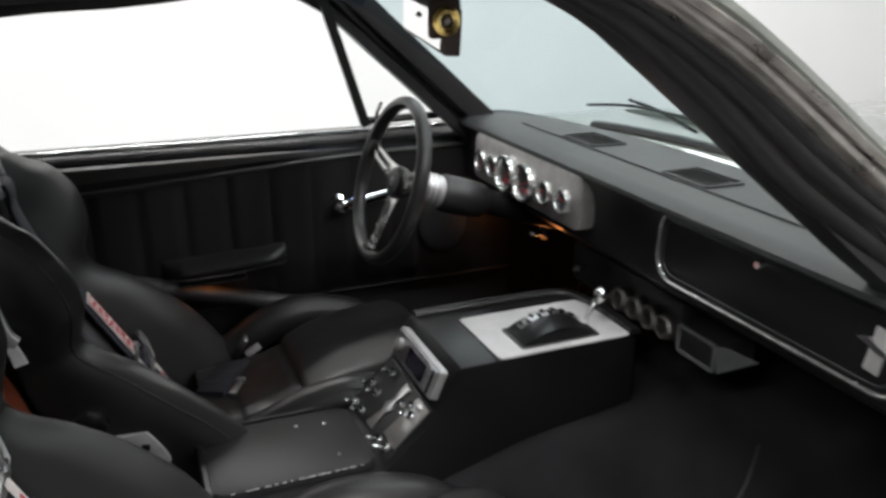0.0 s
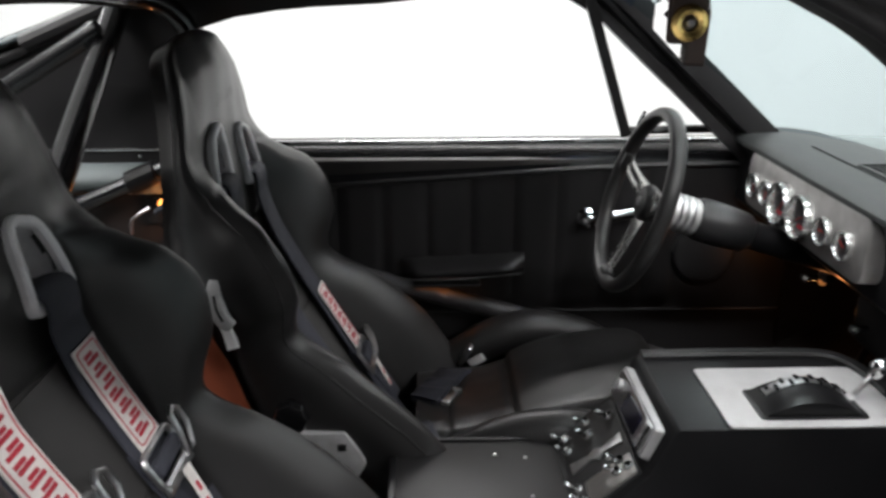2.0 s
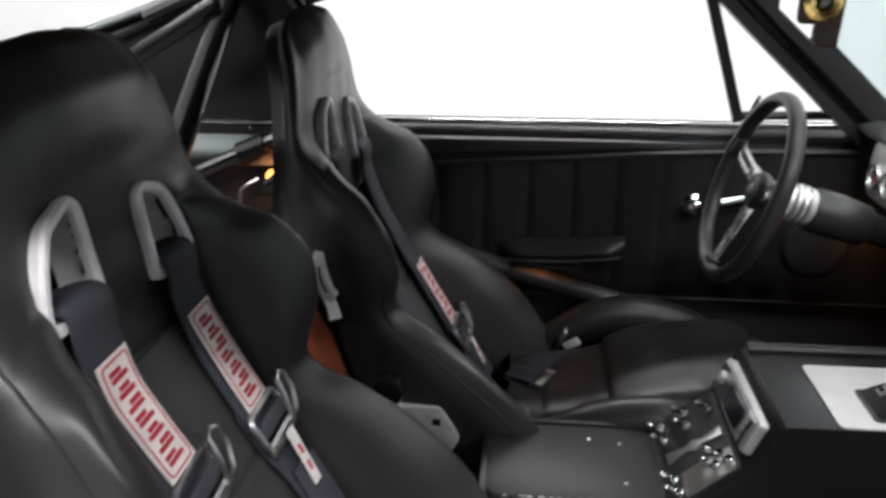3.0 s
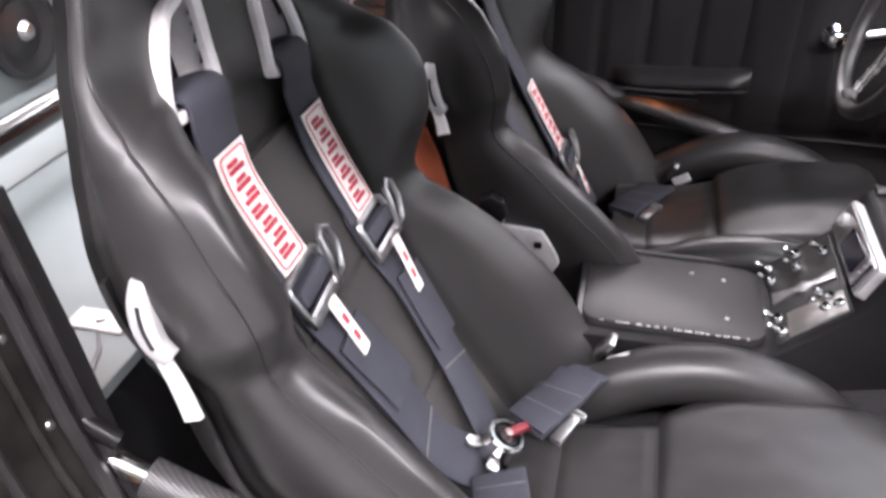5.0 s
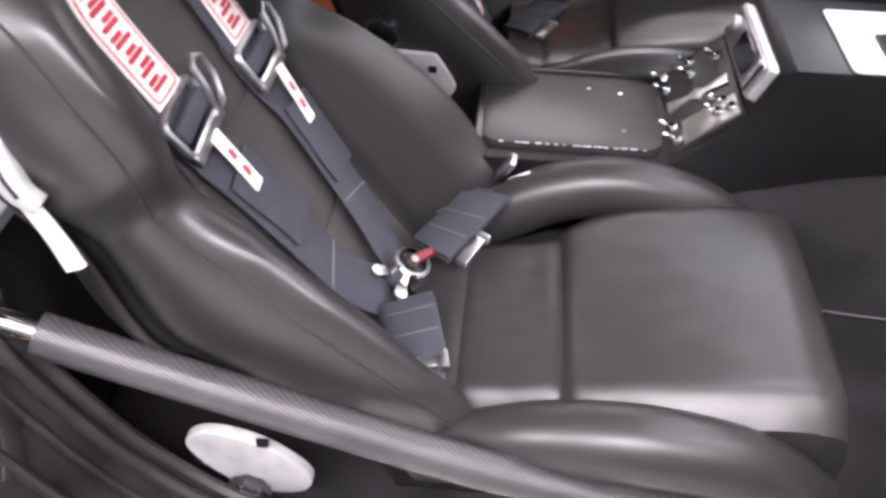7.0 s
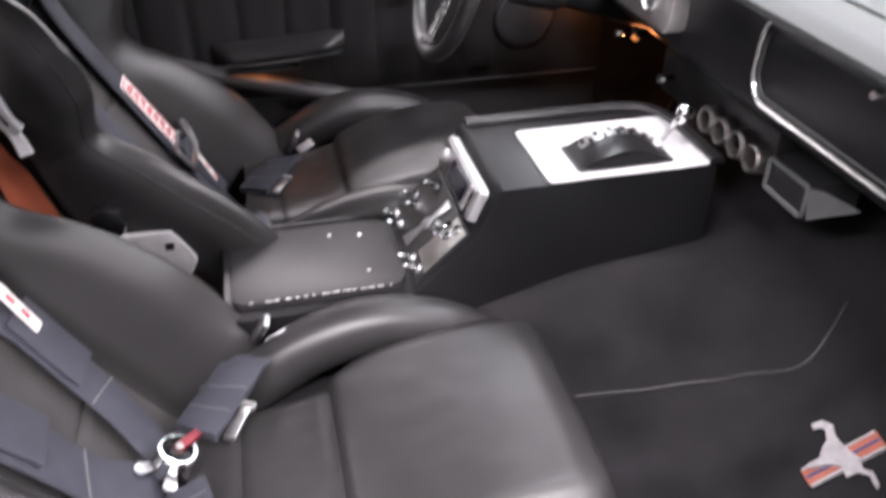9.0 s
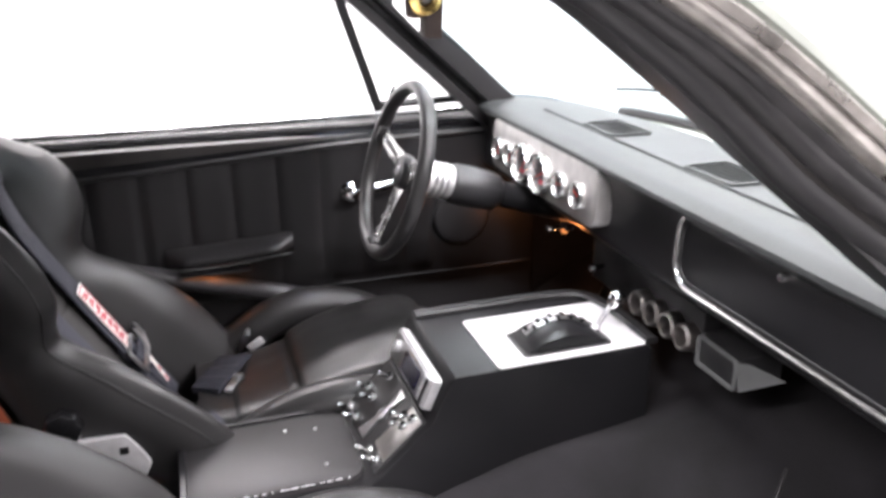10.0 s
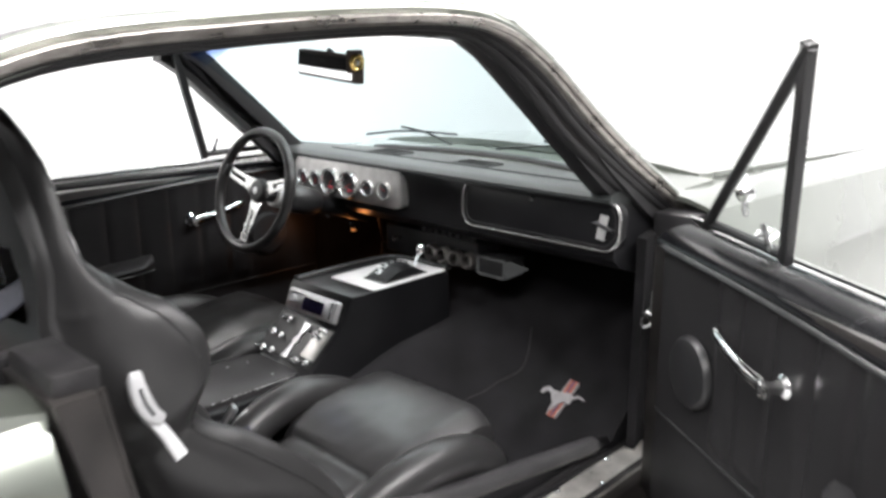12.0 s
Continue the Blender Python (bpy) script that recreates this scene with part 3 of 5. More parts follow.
def screen(u, v):
    """Curved windscreen: u up from the cowl, v across."""
    c = 1 - (2 * v - 1) ** 2
    x0, x1 = 1.0 + 0.14 * c, 0.435 + 0.04 * c
    return (x0 + (x1 - x0) * u, (-0.665 + 1.33 * v) * (1 - 0.03 * u), 0.985 + 0.352 * u + 0.015 * c - 0.115 * (1 - u) * (max(0, v - 0.84) / 0.16) ** 1.5)


part("windscreen", sheet(12, 50, screen), SHIELD, car, "green-tinted curved windscreen").visible_shadow = False
for b0, b1, bm_ in ((0.925, 1.0, BAND), (0.885, 0.925, BANDMID), (0.85, 0.885, BANDSOFT)):
    part("sun_band", sheet(3, 24, lambda u, v, a=b0, b=b1: tuple(Vector(screen(1 - (1 - (b - (b - a) * (1 - u))) * max(0.02, v) ** 0.8, 0.78 + 0.22 * v)) - Vector((0.003, 0, 0.003)))), bm_, car, "blue sun band across the top of the windscreen").visible_shadow = False
part("screen_seal", sweep([Vector(screen(0.0, i / 40)) + Vector((-0.006, 0, 0.002)) for i in range(35)], ring(0.012, 8)), RUBBER, car)
part("header_trim", sweep([Vector(screen(1.0, i / 40)) + Vector((-0.012, 0, 0.034)) for i in range(41)], ring(0.03, 10, 0.02)), VINYL, car, "black windscreen header trim")
part("deck_lid", sheet(10, 16, lambda u, v: (-1.68 - 0.71 * u, -0.775 + 1.55 * v, 0.952 + 0.02 * (1 - (2 * v - 1) ** 2) - 0.02 * u), lambda u, v: (-1.68 - 0.71 * u, -0.775 + 1.55 * v, 0.925)), BODY, car, "grey-green metallic boot lid")
part("tail_panel", sheet(4, 16, lambda u, v: (-2.385 + 0.03 * abs(2 * u - 1), -0.80 + 1.60 * v, 0.34 + 0.60 * u), lambda u, v: (-2.355, -0.80 + 1.60 * v, 0.34 + 0.60 * u)), BODY, car, "plain grey-green tail panel")
part("nose_panel", sheet(6, 16, lambda u, v: (2.74 + 0.03 * math.sin(u * 3.1), -0.85 + 1.70 * v, 0.26 + 0.63 * u), lambda u, v: (2.71, -0.85 + 1.70 * v, 0.26 + 0.63 * u)), BODY, car, "plain grey-green nose panel")
part("underside", box(-2.34, 2.70, -0.55, 0.55, 0.18, 0.225, 0.01), SATIN, car)
for wx, wy, half in ((1.55, 0.745, 0.085), (-1.30, 0.705, 0.05)):
    for ws in (-1, 1):
        wm = frame_at((wx, ws * wy, 0.322), (1, 0, 0), (0, 0, 1))
        wheel = part("wheel", lathe([(0, half * 0.5), (0.06, half * 0.5), (0.17, half * 0.3), (0.20, half * 0.9), (0.205, half * 0.9), (0.205, -half * 0.9), (0, -half * 0.9)], wm, 32), STEEL, car, "grey metal road wheel")
        part("tyre", lathe([(0.20, -half * 0.8), (0.22, -half), (0.29, -half), (0.322, -half * 0.75), (0.322, half * 0.75), (0.29, half), (0.22, half), (0.20, half * 0.8), (0.20, -half * 0.8)], wm, 40), RUBBER, wheel, "black rubber tyre")
part("firewall", box(1.24, 1.28, -0.66, 0.66, 0.28, 0.95, 0.01), SATIN, car)


# floor with tunnel, one carpeted sheet
def pan(u, v):
    x = -0.50 + 1.75 * u
    y = -0.665 + 1.33 * v
    base = 0.275 + max(0, x - 0.70) * 0.78 * min(1, max(0, x - 0.70) / 0.12)
    a = abs(y)
    top = table(x, [(-0.5, 0.40), (0.0, 0.42), (0.4, 0.51), (0.55, 0.545), (0.8, 0.580), (1.2, 0.70)])
    wide = table(x, [(-0.5, 0.17), (0.4, 0.20), (0.8, 0.26), (1.2, 0.34)])
    k = min(1, max(0, (wide + 0.10 - a) / 0.20))
    hump = base + max(0, top - base) * k * k * (3 - 2 * k)
    return (x, y, hump + 0.003 * noise.noise((x * 9, y * 9, 0)))


part("carpet", sheet(80, 70, pan, lambda u, v: (pan(u, v)[0], pan(u, v)[1], 0.24)), CARPET, car, "black moulded floor carpet")
seam = smooth_path([(0.56, -0.236, 0), (0.656, -0.252, 0), (0.746, -0.268, 0), (0.836, -0.305, 0), (0.889, -0.327, 0), (0.925, -0.324, 0), (0.97, -0.30, 0)], 6)
part("carpet_seam", sweep([Vector((p.x, p.y, pan((p.x + 0.50) / 1.75, (p.y + 0.665) / 1.33)[2] + 0.002)) for p in seam], ring(0.0026, 8, 0.0024)), RUBBER, car, "stitched seam across the carpet")


# ---- doors ----
def make_door(name, label, m, mir):
    """A door in the passenger side's closed place (y negative); mir flips it to the driver's side."""
    d = thing(name, label, "car door", "front doors")
    fl = Matrix.Diagonal((1, mir, 1, 1))

    def put(n, bm, mat, lab="", parent=d):
        shift(bm, m @ fl)
        return part(n, bm, mat, parent, lab)

    x0, x1 = -0.425, 0.935
    xf = 0.888 if mir > 0 else x1  # front edge of the trim

    def panel(u, v):
        x = x0 + (xf - x0) * u
        top = table(u, [(0, 0.865), (0.35, 0.895), (0.75, 0.925), (1, 0.93)])
        z = 0.572 + (top - 0.572) * v
        y = -0.662
        if 0.04 < v:
            g = ((x + 0.02) / 0.102) % 1.0
            y += 0.007 * (1 - math.exp(-((min(g, 1 - g)) / 0.10) ** 2)) * min(1, (v - 0.04) / 0.05) * (1 if x < 0.66 else 0)
        return (x, y, z)
    put("door_card", sheet(136, 30, panel, lambda u, v: (panel(u, v)[0], -0.69, panel(u, v)[2])), VINYL, "black pleated vinyl door card")
    put("lower_panel", sheet(40, 8, lambda u, v: (x0 + (xf - x0) * u, -0.668 + 0.008 * math.sin(v * 3.14), 0.33 + 0.235 * v), lambda u, v: (x0 + (xf - x0) * u, -0.69, 0.33 + 0.235 * v)), VINYL, "smooth black lower door panel")
    put("card_edge", tube([(x0, -0.662, 0.568), (0.2, -0.662, 0.568), (xf, -0.662, 0.568)], 0.004, 8), PLASTIC)
    put("card_piping", tube([(x0 + (xf - x0) * t, -0.656, table(t, [(0, 0.865), (0.35, 0.895), (0.75, 0.925), (1, 0.93)]) + 0.004) for t in (0, 0.15, 0.3, 0.45, 0.6, 0.75, 0.9, 1)], 0.006, 8), PLASTIC)

    def cap(u, v):
        x = x0 + (x1 - x0) * u
        low = table(u, [(0, 0.865), (0.35, 0.895), (0.75, 0.925), (1, 0.93)])
        a = v * 2.2
        return (x, -0.664 - 0.075 * (1 - math.cos(min(a, 1.57))) - 0.02 * max(0, a - 1.57), low + (0.962 - low) * math.sin(min(a, 1.57)) + 0.005 * math.sin(a))
    put("upper_sill", sheet(40, 12, cap, lambda u, v: (cap(u, v)[0], -0.775, min(cap(u, v)[2], 0.948))), SILLBLACK, "gloss black painted window sill")
    put("sill_strip", box(x0, 0.84, -0.752, -0.738, 0.962, 0.975, 0.003), CHROME, "bright strip along the window sill")

    def skin(u, v):
        z = 0.30 + 0.675 * v
        return (x0 - 0.015 + (x1 - x0 + 0.06) * u, -0.775 - table(v, [(0, 0.0), (0.3, 0.05), (0.6, 0.075), (0.85, 0.065), (0.95, 0.035), (1, 0.0)]), z)
    put("outer_skin", sheet(16, 20, skin, lambda u, v: (skin(u, v)[0], skin(u, v)[1] + 0.012, skin(u, v)[2])), BODY, "grey-green metallic outer skin")
    put("shell", box(x0 - 0.01, x1 + 0.02, -0.775, -0.668, 0.305, 0.945, 0.012), BODYDARK, "dark painted door edge")
    # arm rest
    put("armrest", sheet(20, 10, lambda u, v: (0.02 + 0.29 * u, -0.655 + 0.055 * math.sin(v * 3.14) ** 0.6 * min(1, 6 * u + 0.2) * min(1, 5 * (1 - u) + 0.35), 0.66 + 0.012 * u + 0.05 * v), lambda u, v: (0.02 + 0.29 * u, -0.66, 0.66 + 0.012 * u + 0.05 * v)), VINYL, "black padded armrest")
    put("armrest_trim", tube([(0.03, -0.612, 0.672), (0.15, -0.598, 0.677), (0.30, -0.612, 0.684)], 0.0018, 8), VENT, "thin bright armrest strip")
    # window winder
    crank = put("window_crank", sweep(smooth_path([(0.452, -0.622, 0.808), (0.50, -0.618, 0.816), (0.57, -0.622, 0.828), (0.625, -0.632, 0.838), (0.640, -0.645, 0.840)], 5), lambda t: ring(0.0145 - 0.005 * t, 10, 0.0065), (0, 1, 0)), CHROME, "chrome window winder")
    put("hub", lathe([(0, 0.0), (0.022, 0.0), (0.022, 0.006), (0.014, 0.014), (0.012, 0.032), (0.016, 0.040), (0.016, 0.048), (0.010, 0.052), (0, 0.053)], pose(0.452, -0.662, 0.808, -90, 0, 0), 20), CHROME, "", crank)
    # speaker
    put("speaker", lathe([(0, 0.016), (0.055, 0.020), (0.068, 0.016), (0.074, 0.006), (0.074, 0.0), (0, 0.0)], pose(0.735, -0.658, 0.715, -90, 0, 0), 36), PLASTIC, "round black door speaker cover")
    # quarter light
    bar = [(0.543, -0.700, 0.99), (0.498, -0.668, 1.11), (0.453, -0.637, 1.23), (0.408, -0.605, 1.35)]
    front = [(0.805, -0.705, 0.995), (0.672, -0.672, 1.112), (0.538, -0.638, 1.229), (0.405, -0.605, 1.346)]
    q = put("quarter_light", sweep(smooth_path(bar, 4), [(-0.011, -0.008), (0.011, -0.008), (0.011, 0.008), (-0.011, 0.008)], (0, 1, 0)), PLASTIC, "fixed triangular quarter window in a black frame")
    put("frame", sweep(smooth_path(front, 4), ring(0.012, 8, 0.010), (0, 1, 0)), PLASTIC, "", q)
    put("frame_foot", tube([(0.543, -0.702, 1.0), (0.68, -0.705, 1.002), (0.805, -0.705, 1.003)], 0.010, 8), PLASTIC, "", q)
    put("pane", sheet(1, 1, lambda u, v: tuple(Vector(bar[0]).lerp(Vector(bar[2]), u).lerp(Vector(front[0]).lerp(Vector(front[2]), u), v))), GLASS, "", q).visible_shadow = False
    put("latch", tube([(0.565, -0.685, 1.005), (0.57, -0.678, 1.03), (0.578, -0.676, 1.05)], 0.005, 8), CHROME, "small chrome window latch", q)
    return d


make_door("car_door", "closed driver's door with black pleated card and open window", Matrix.Identity(4), -1)
HINGE = Vector((0.97, -0.926, 0))
SWING = Matrix.Translation(HINGE) @ Matrix.Rotation(radians(56), 4, "Z") @ Matrix.Translation(-HINGE)
make_door("car_door", "wide open passenger door with pleated card and chrome winder", SWING, 1)

# ---- dashboard ----
dash = thing("dashboard", "black padded dashboard with aluminium gauge panel and glove box", "dashboard")


def dash_profile(rows, name, mat, y0, y1, lab=""):
    bm = bmesh.new()
    n = 28
    rings = []
    for i in range(n + 1):
        v = i / n
        y = y0 + (y1 - y0) * v
        bend = 0.10 * (1 - (y / 0.68) ** 2)
        rings.append([bm.verts.new((x + bend * w, y, z)) for x, z, w in rows])
    for a, b in zip(rings, rings[1:]):
        for j in range(len(rows)):
            bm.faces.new((a[j], a[(j + 1) % len(rows)], b[(j + 1) % len(rows)], b[j]))
    bm.faces.new(rings[0])
    bm.faces.new(rings[-1])
    return part(name, bm, mat, dash, lab)


dash_profile([(0.96, 1.003, 1), (0.90, 1.012, 0.6), (0.84, 1.014, 0.2), (0.80, 1.012, 0), (0.782, 1.007, 0), (0.772, 0.999, 0), (0.771, 0.991, 0), (0.777, 0.986, 0), (0.80, 0.984, 0), (0.96, 0.96, 1)], "dash_pad", DASH, -0.665, 0.665, "black grained vinyl dash pad")
dash_profile([(0.782, 0.985, 0), (0.790, 0.972, 0), (0.797, 0.955, 0), (0.802, 0.925, 0), (0.803, 0.885, 0), (0.799, 0.866, 0), (0.800, 0.850, 0), (0.83, 0.825, 0), (0.90, 0.80, 0), (0.98, 0.80, 0), (0.98, 0.97, 0)], "dash_face", SATIN, -0.665, 0.665, "satin black dash face")

panel_ob = part("gauge_panel", plate(round_rect(0.505, 0.116, 0.028, 6), 0.055, frame_at((0.827, 0.2825, 0.932), (0, -1, 0), (0.05, 0, 1)), 0.004), PANEL_METAL, dash, "brushed aluminium gauge panel with round dials")
GY = [(0.487, 0.026), (0.420, 0.026), (0.343, 0.043), (0.253, 0.043), (0.171, 0.026), (0.096, 0.026)]
for gy, gr in GY:
    m = frame_at((0.772, gy, 0.926), (0, -1, 0), (0.05, 0, 1))
    g = part("gauge", lathe([(gr * 0.78, 0.001), (gr * 0.80, 0.30 * gr), (gr * 0.86, 0.42 * gr), (gr * 0.95, 0.42 * gr), (gr, 0.30 * gr), (gr, -0.002), (gr * 0.78, -0.002)], m, 32), RIMMETAL, panel_ob, "round dial in a bright bezel")
    part("dial", cyl(gr * 0.82, 0.004, m @ pose(0, 0, 0.0), 28), FACE, panel_ob)
    bm = bmesh.new()
    for k in range(15):
        a = radians(-130 + 260 * k / 14)
        bmm = box(-0.0006, 0.0006, gr * 0.60, gr * 0.74, 0.0042, 0.0047, 0)
        shift(bmm, pose(0, 0, 0, 0, 0, math.degrees(a)))
        bm = join(bm, bmm) if k else join(bmm)
    part("scale_marks", shift(bm, m), WHITE, panel_ob)
    part("needle", shift(box(-0.0009, 0.0009, -gr * 0.15, gr * 0.60, 0.005, 0.0062, 0), m @ pose(0, 0, 0, 0, 0, 40 + gy * 300)), NEEDLE, panel_ob, "red needle")
    if gr > 0.03:
        part("readout", shift(box(-0.011, 0.011, -0.022, -0.014, 0.0042, 0.0052, 0), m), RED, panel_ob, "red marking on the dial")

gm = frame_at((0.797, -0.4425, 0.932), (0, -1, 0), (0.05, 0, 1))
glove = part("glove_door", plate(round_rect(0.485, 0.118, 0.040, 7), 0.034, gm @ pose(0, 0, -0.024), 0.004), SATIN, dash, "black glove box door with bright rim")
rim = [gm @ Vector((x, y, 0.011)) for x, y in round_rect(0.487, 0.120, 0.041, 7)]
part("rim", sweep(rim, ring(0.0040, 8, 0.004), (-1, 0, 0.05), True), RIMMETAL, glove, "bright moulded rim")
part("inner_rim", sweep([gm @ Vector((x, y, 0.0115)) for x, y in round_rect(0.462, 0.098, 0.033, 7)], ring(0.0022, 6), (-1, 0, 0.05), True), PLASTIC, glove)
part("lock_button", lathe([(0, 0.018), (0.005, 0.018), (0.007, 0.014), (0.007, 0.0), (0, 0)], gm @ pose(-0.01, 0.037, 0.004), 16), CHROME, glove)
emb = [(-0.012, -0.030), (0.010, -0.030), (0.012, 0.030), (-0.010, 0.030)]
part("badge", plate(emb, 0.004, gm @ pose(0.197, -0.004, 0.0105, 0, 0, -6), 0.001), ALLOY, glove, "small bright upright badge")
part("badge_bar", plate([(-0.030, 0.004), (-0.012, 0.010), (0.0, 0.004), (0.032, -0.006), (0.030, -0.010), (0.0, -0.006), (-0.014, 0.0)], 0.006, gm @ pose(0.197, 0.0, 0.0105), 0.001), STEEL, glove)

for vy in (0.225, -0.135):
    vent = part("defrost_vent", sweep([Vector((0.915 + x, vy + y, 1.0155)) for x, y in round_rect(0.082, 0.124, 0.006, 3)], [(-0.003, -0.004), (0.003, -0.004), (0.003, 0.002), (-0.003, 0.002)], (0, 0, 1), True), DASH, dash, "grey slatted demister vent in the dash pad")
    for k in range(6):
        part("slat", shift(box(-0.0045, 0.0045, -0.058, 0.058, -0.001, 0.001, 0), pose(0.881 + 0.0135 * k, vy, 1.0148, 0, 18, 0)), DASH, vent)
part("pad_seam", tube([(0.862, 0.45, 1.0152), (0.862, 0.0, 1.0155), (0.862, -0.60, 1.0152)], 0.0022, 6, 4), DASH, dash)
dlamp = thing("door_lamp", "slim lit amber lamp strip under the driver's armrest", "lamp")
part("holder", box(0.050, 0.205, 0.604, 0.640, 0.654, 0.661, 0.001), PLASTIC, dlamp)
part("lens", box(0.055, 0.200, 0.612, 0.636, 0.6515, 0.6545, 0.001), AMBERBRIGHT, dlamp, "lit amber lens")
foot = thing("footwell_lamp", "small lit amber lamp under the dashboard", "lamp")
part("holder", box(0.898, 0.918, 0.385, 0.420, 0.742, 0.762, 0.003), PLASTIC, foot)
part("lens", lathe([(0, 0.010), (0.006, 0.008), (0.009, 0.002), (0.009, 0), (0, 0)], frame_at((0.902, 0.402, 0.742), (1, 0, 0), (0, -1, 0)), 14), AMBER, foot, "glowing amber lens")

# things under the dash
unit = thing("accessory_unit", "black under-dash unit with four round vents and a side outlet", "car heater")
part("housing", box(0.862, 0.97, -0.185, 0.20, 0.712, 0.80, 0.01), PLASTIC, unit)
for vy in (-0.018, -0.066, -0.114, -0.162):
    m = frame_at((0.866, vy, 0.744), (0, -1, 0), (0.12, 0, 1))
    v = part("round_vent", lathe([(0.0155, -0.004), (0.0165, 0.026), (0.0175, 0.030), (0.0195, 0.031), (0.022, 0.029), (0.0235, 0.024), (0.0245, 0.010), (0.0245, -0.01)], m, 40), VENTMETAL, unit, "bright ringed round vent")
    part("core", lathe([(0, 0.016), (0.006, 0.014), (0.011, 0.005), (0.0155, -0.002), (0, -0.003)], m, 20), VENT, v)
for k in range(8):
    part("slot", box(0.866, 0.876, -0.16 + 0.028 * k - 0.009, -0.16 + 0.028 * k + 0.009, 0.800, 0.812, 0.002), PLASTIC, unit)
out = part("side_outlet", box(0.845, 0.93, -0.302, -0.200, 0.716, 0.774, 0.006), PLASTIC, unit, "black square outlet box")
part("outlet_rim", sweep([Vector((0.843, -0.251, 0.745)) + Vector((0, a, b)) for a, b in round_rect(0.094, 0.048, 0.006, 3)], ring(0.004, 6), (1, 0, 0), True), VENT, out)
part("outlet_side", plate([(0.0, 0.0), (0.07, 0.012), (0.02, 0.046), (0.0, 0.050)], 0.003, frame_at((0.848, -0.303, 0.720), (1, -0.55, 0.2), (0, 0, 1))), VENT, out)
for gy, gz in ((0.42, 0.80), (0.30, 0.79), (0.10, 0.775)):
    part("pull_knob", lathe([(0, 0.03), (0.008, 0.029), (0.010, 0.022), (0.006, 0.014), (0.005, 0.0), (0, 0)], frame_at((0.835, gy, gz), (0, -1, 0), (0, 0, 1)), 16), CHROME, dash, "small chrome pull knob")

# ---- centre console ----
con = thing("centre_console", "black centre console with radio, switch panel and shifter plate", "console")
PROF = [(0.02, 0.30), (0.02, 0.542), (0.300, 0.542), (0.316, 0.553), (0.410, 0.637), (0.418, 0.648), (0.445, 0.711), (0.455, 0.720), (0.80, 0.720), (0.81, 0.712), (0.81, 0.40), (0.45, 0.33)]
part("body", plate([(x, z) for x, z in PROF], 0.25, frame_at((0, 0.125, 0), (1, 0, 0), (0, 0, 1)), 0.004), SATIN, con, "satin black boxed console body")
lid = [(x, y) for x, y in round_rect(0.285, 0.208, 0.03, 5)]
part("lid", plate(lid, 0.014, pose(0.168, 0.008, 0.540), 0.004), LID, con, "black vinyl console lid with worn pale edge")
part("lid_border", sweep(smooth_path([(0.300, 0.117, 0.549), (0.16, 0.117, 0.549), (0.06, 0.117, 0.549), (0.031, 0.110, 0.549), (0.024, 0.085, 0.549), (0.024, 0.0, 0.549), (0.024, -0.075, 0.546), (0.028, -0.100, 0.543)], 6), [(-0.007, -0.008), (0.007, -0.008), (0.007, 0.005), (0.004, 0.009), (-0.004, 0.009), (-0.007, 0.005)]), SATIN, con, "raised black border round the lid")
for sx, sy in ((0.252, 0.06), (0.252, -0.05), (0.20, 0.07)):
    part("screw", lathe([(0, 0.003), (0.003, 0.002), (0.0035, 0), (0, 0)], pose(sx, sy, 0.554), 10), STEEL, con)
wear = random.Random(4)
for k in range(30):
    x = 0.045 + 0.235 * wear.random()
    part("chip", box(x, x + 0.002 + 0.005 * wear.random(), -0.0972, -0.0958, 0.5525, 0.5540 + 0.001 * wear.random(), 0), SILVER, con, "pale chipped spot on the lid edge")
RAD = frame_at((0.4285, 0, 0.678), (0, -1, 0), (0.39, 0, 0.92))  # radio face: x to the passenger, y up
SWP = frame_at((0.365, 0, 0.598), (0, -1, 0), (0.735, 0, 0.678))  # switch panel below it
radio = part("radio", plate(round_rect(0.204, 0.058, 0.007, 4), 0.016, RAD, 0.004), SILVER, con, "silver radio with dark display")
part("face_panel", plate(round_rect(0.190, 0.048, 0.005, 3), 0.003, RAD @ pose(0, 0, 0.016), 0.001), STEEL, radio)
part("display", plate(round_rect(0.082, 0.034, 0.003, 3), 0.003, RAD @ pose(0.016, -0.001, 0.0185)), DISPLAY, radio, "dark blue-black display")
part("knob", lathe([(0, 0.010), (0.009, 0.0095), (0.011, 0.007), (0.0115, 0.0), (0, 0)], RAD @ pose(-0.068, 0.003, 0.018), 24), GREYPLASTIC, radio)
for k in range(4):
    part("button", plate(round_rect(0.010, 0.007, 0.002, 2), 0.003, RAD @ pose(0.074, -0.018 + 0.012 * k, 0.0185)), GREYPLASTIC, radio)
part("side_bar", plate(round_rect(0.006, 0.044, 0.002, 2), 0.004, RAD @ pose(0.090, 0, 0.0185)), CHROME, radio)
switch = part("switch_panel", plate(round_rect(0.222, 0.118, 0.006, 3), 0.004, SWP, 0.001), PLASTIC, con, "black switch panel with chrome toggles")
part("side_plate", plate([(0.050, -0.034), (0.106, -0.036), (0.108, 0.054), (0.056, 0.054)], 0.003, SWP @ pose(0, 0, 0.004), 0.001), BRUSHED, switch, "brushed plate beside the toggles")
part("strip", plate([(-0.016, -0.052), (0.012, -0.052), (0.008, -0.014), (0.020, 0.0), (0.012, 0.014), (0.022, 0.050), (-0.004, 0.052), (0.000, 0.014), (-0.010, 0.0), (-0.004, -0.014)], 0.004, SWP @ pose(0.0, 0.0, 0.004), 0.001), STEEL, switch, "bright shaped strip")
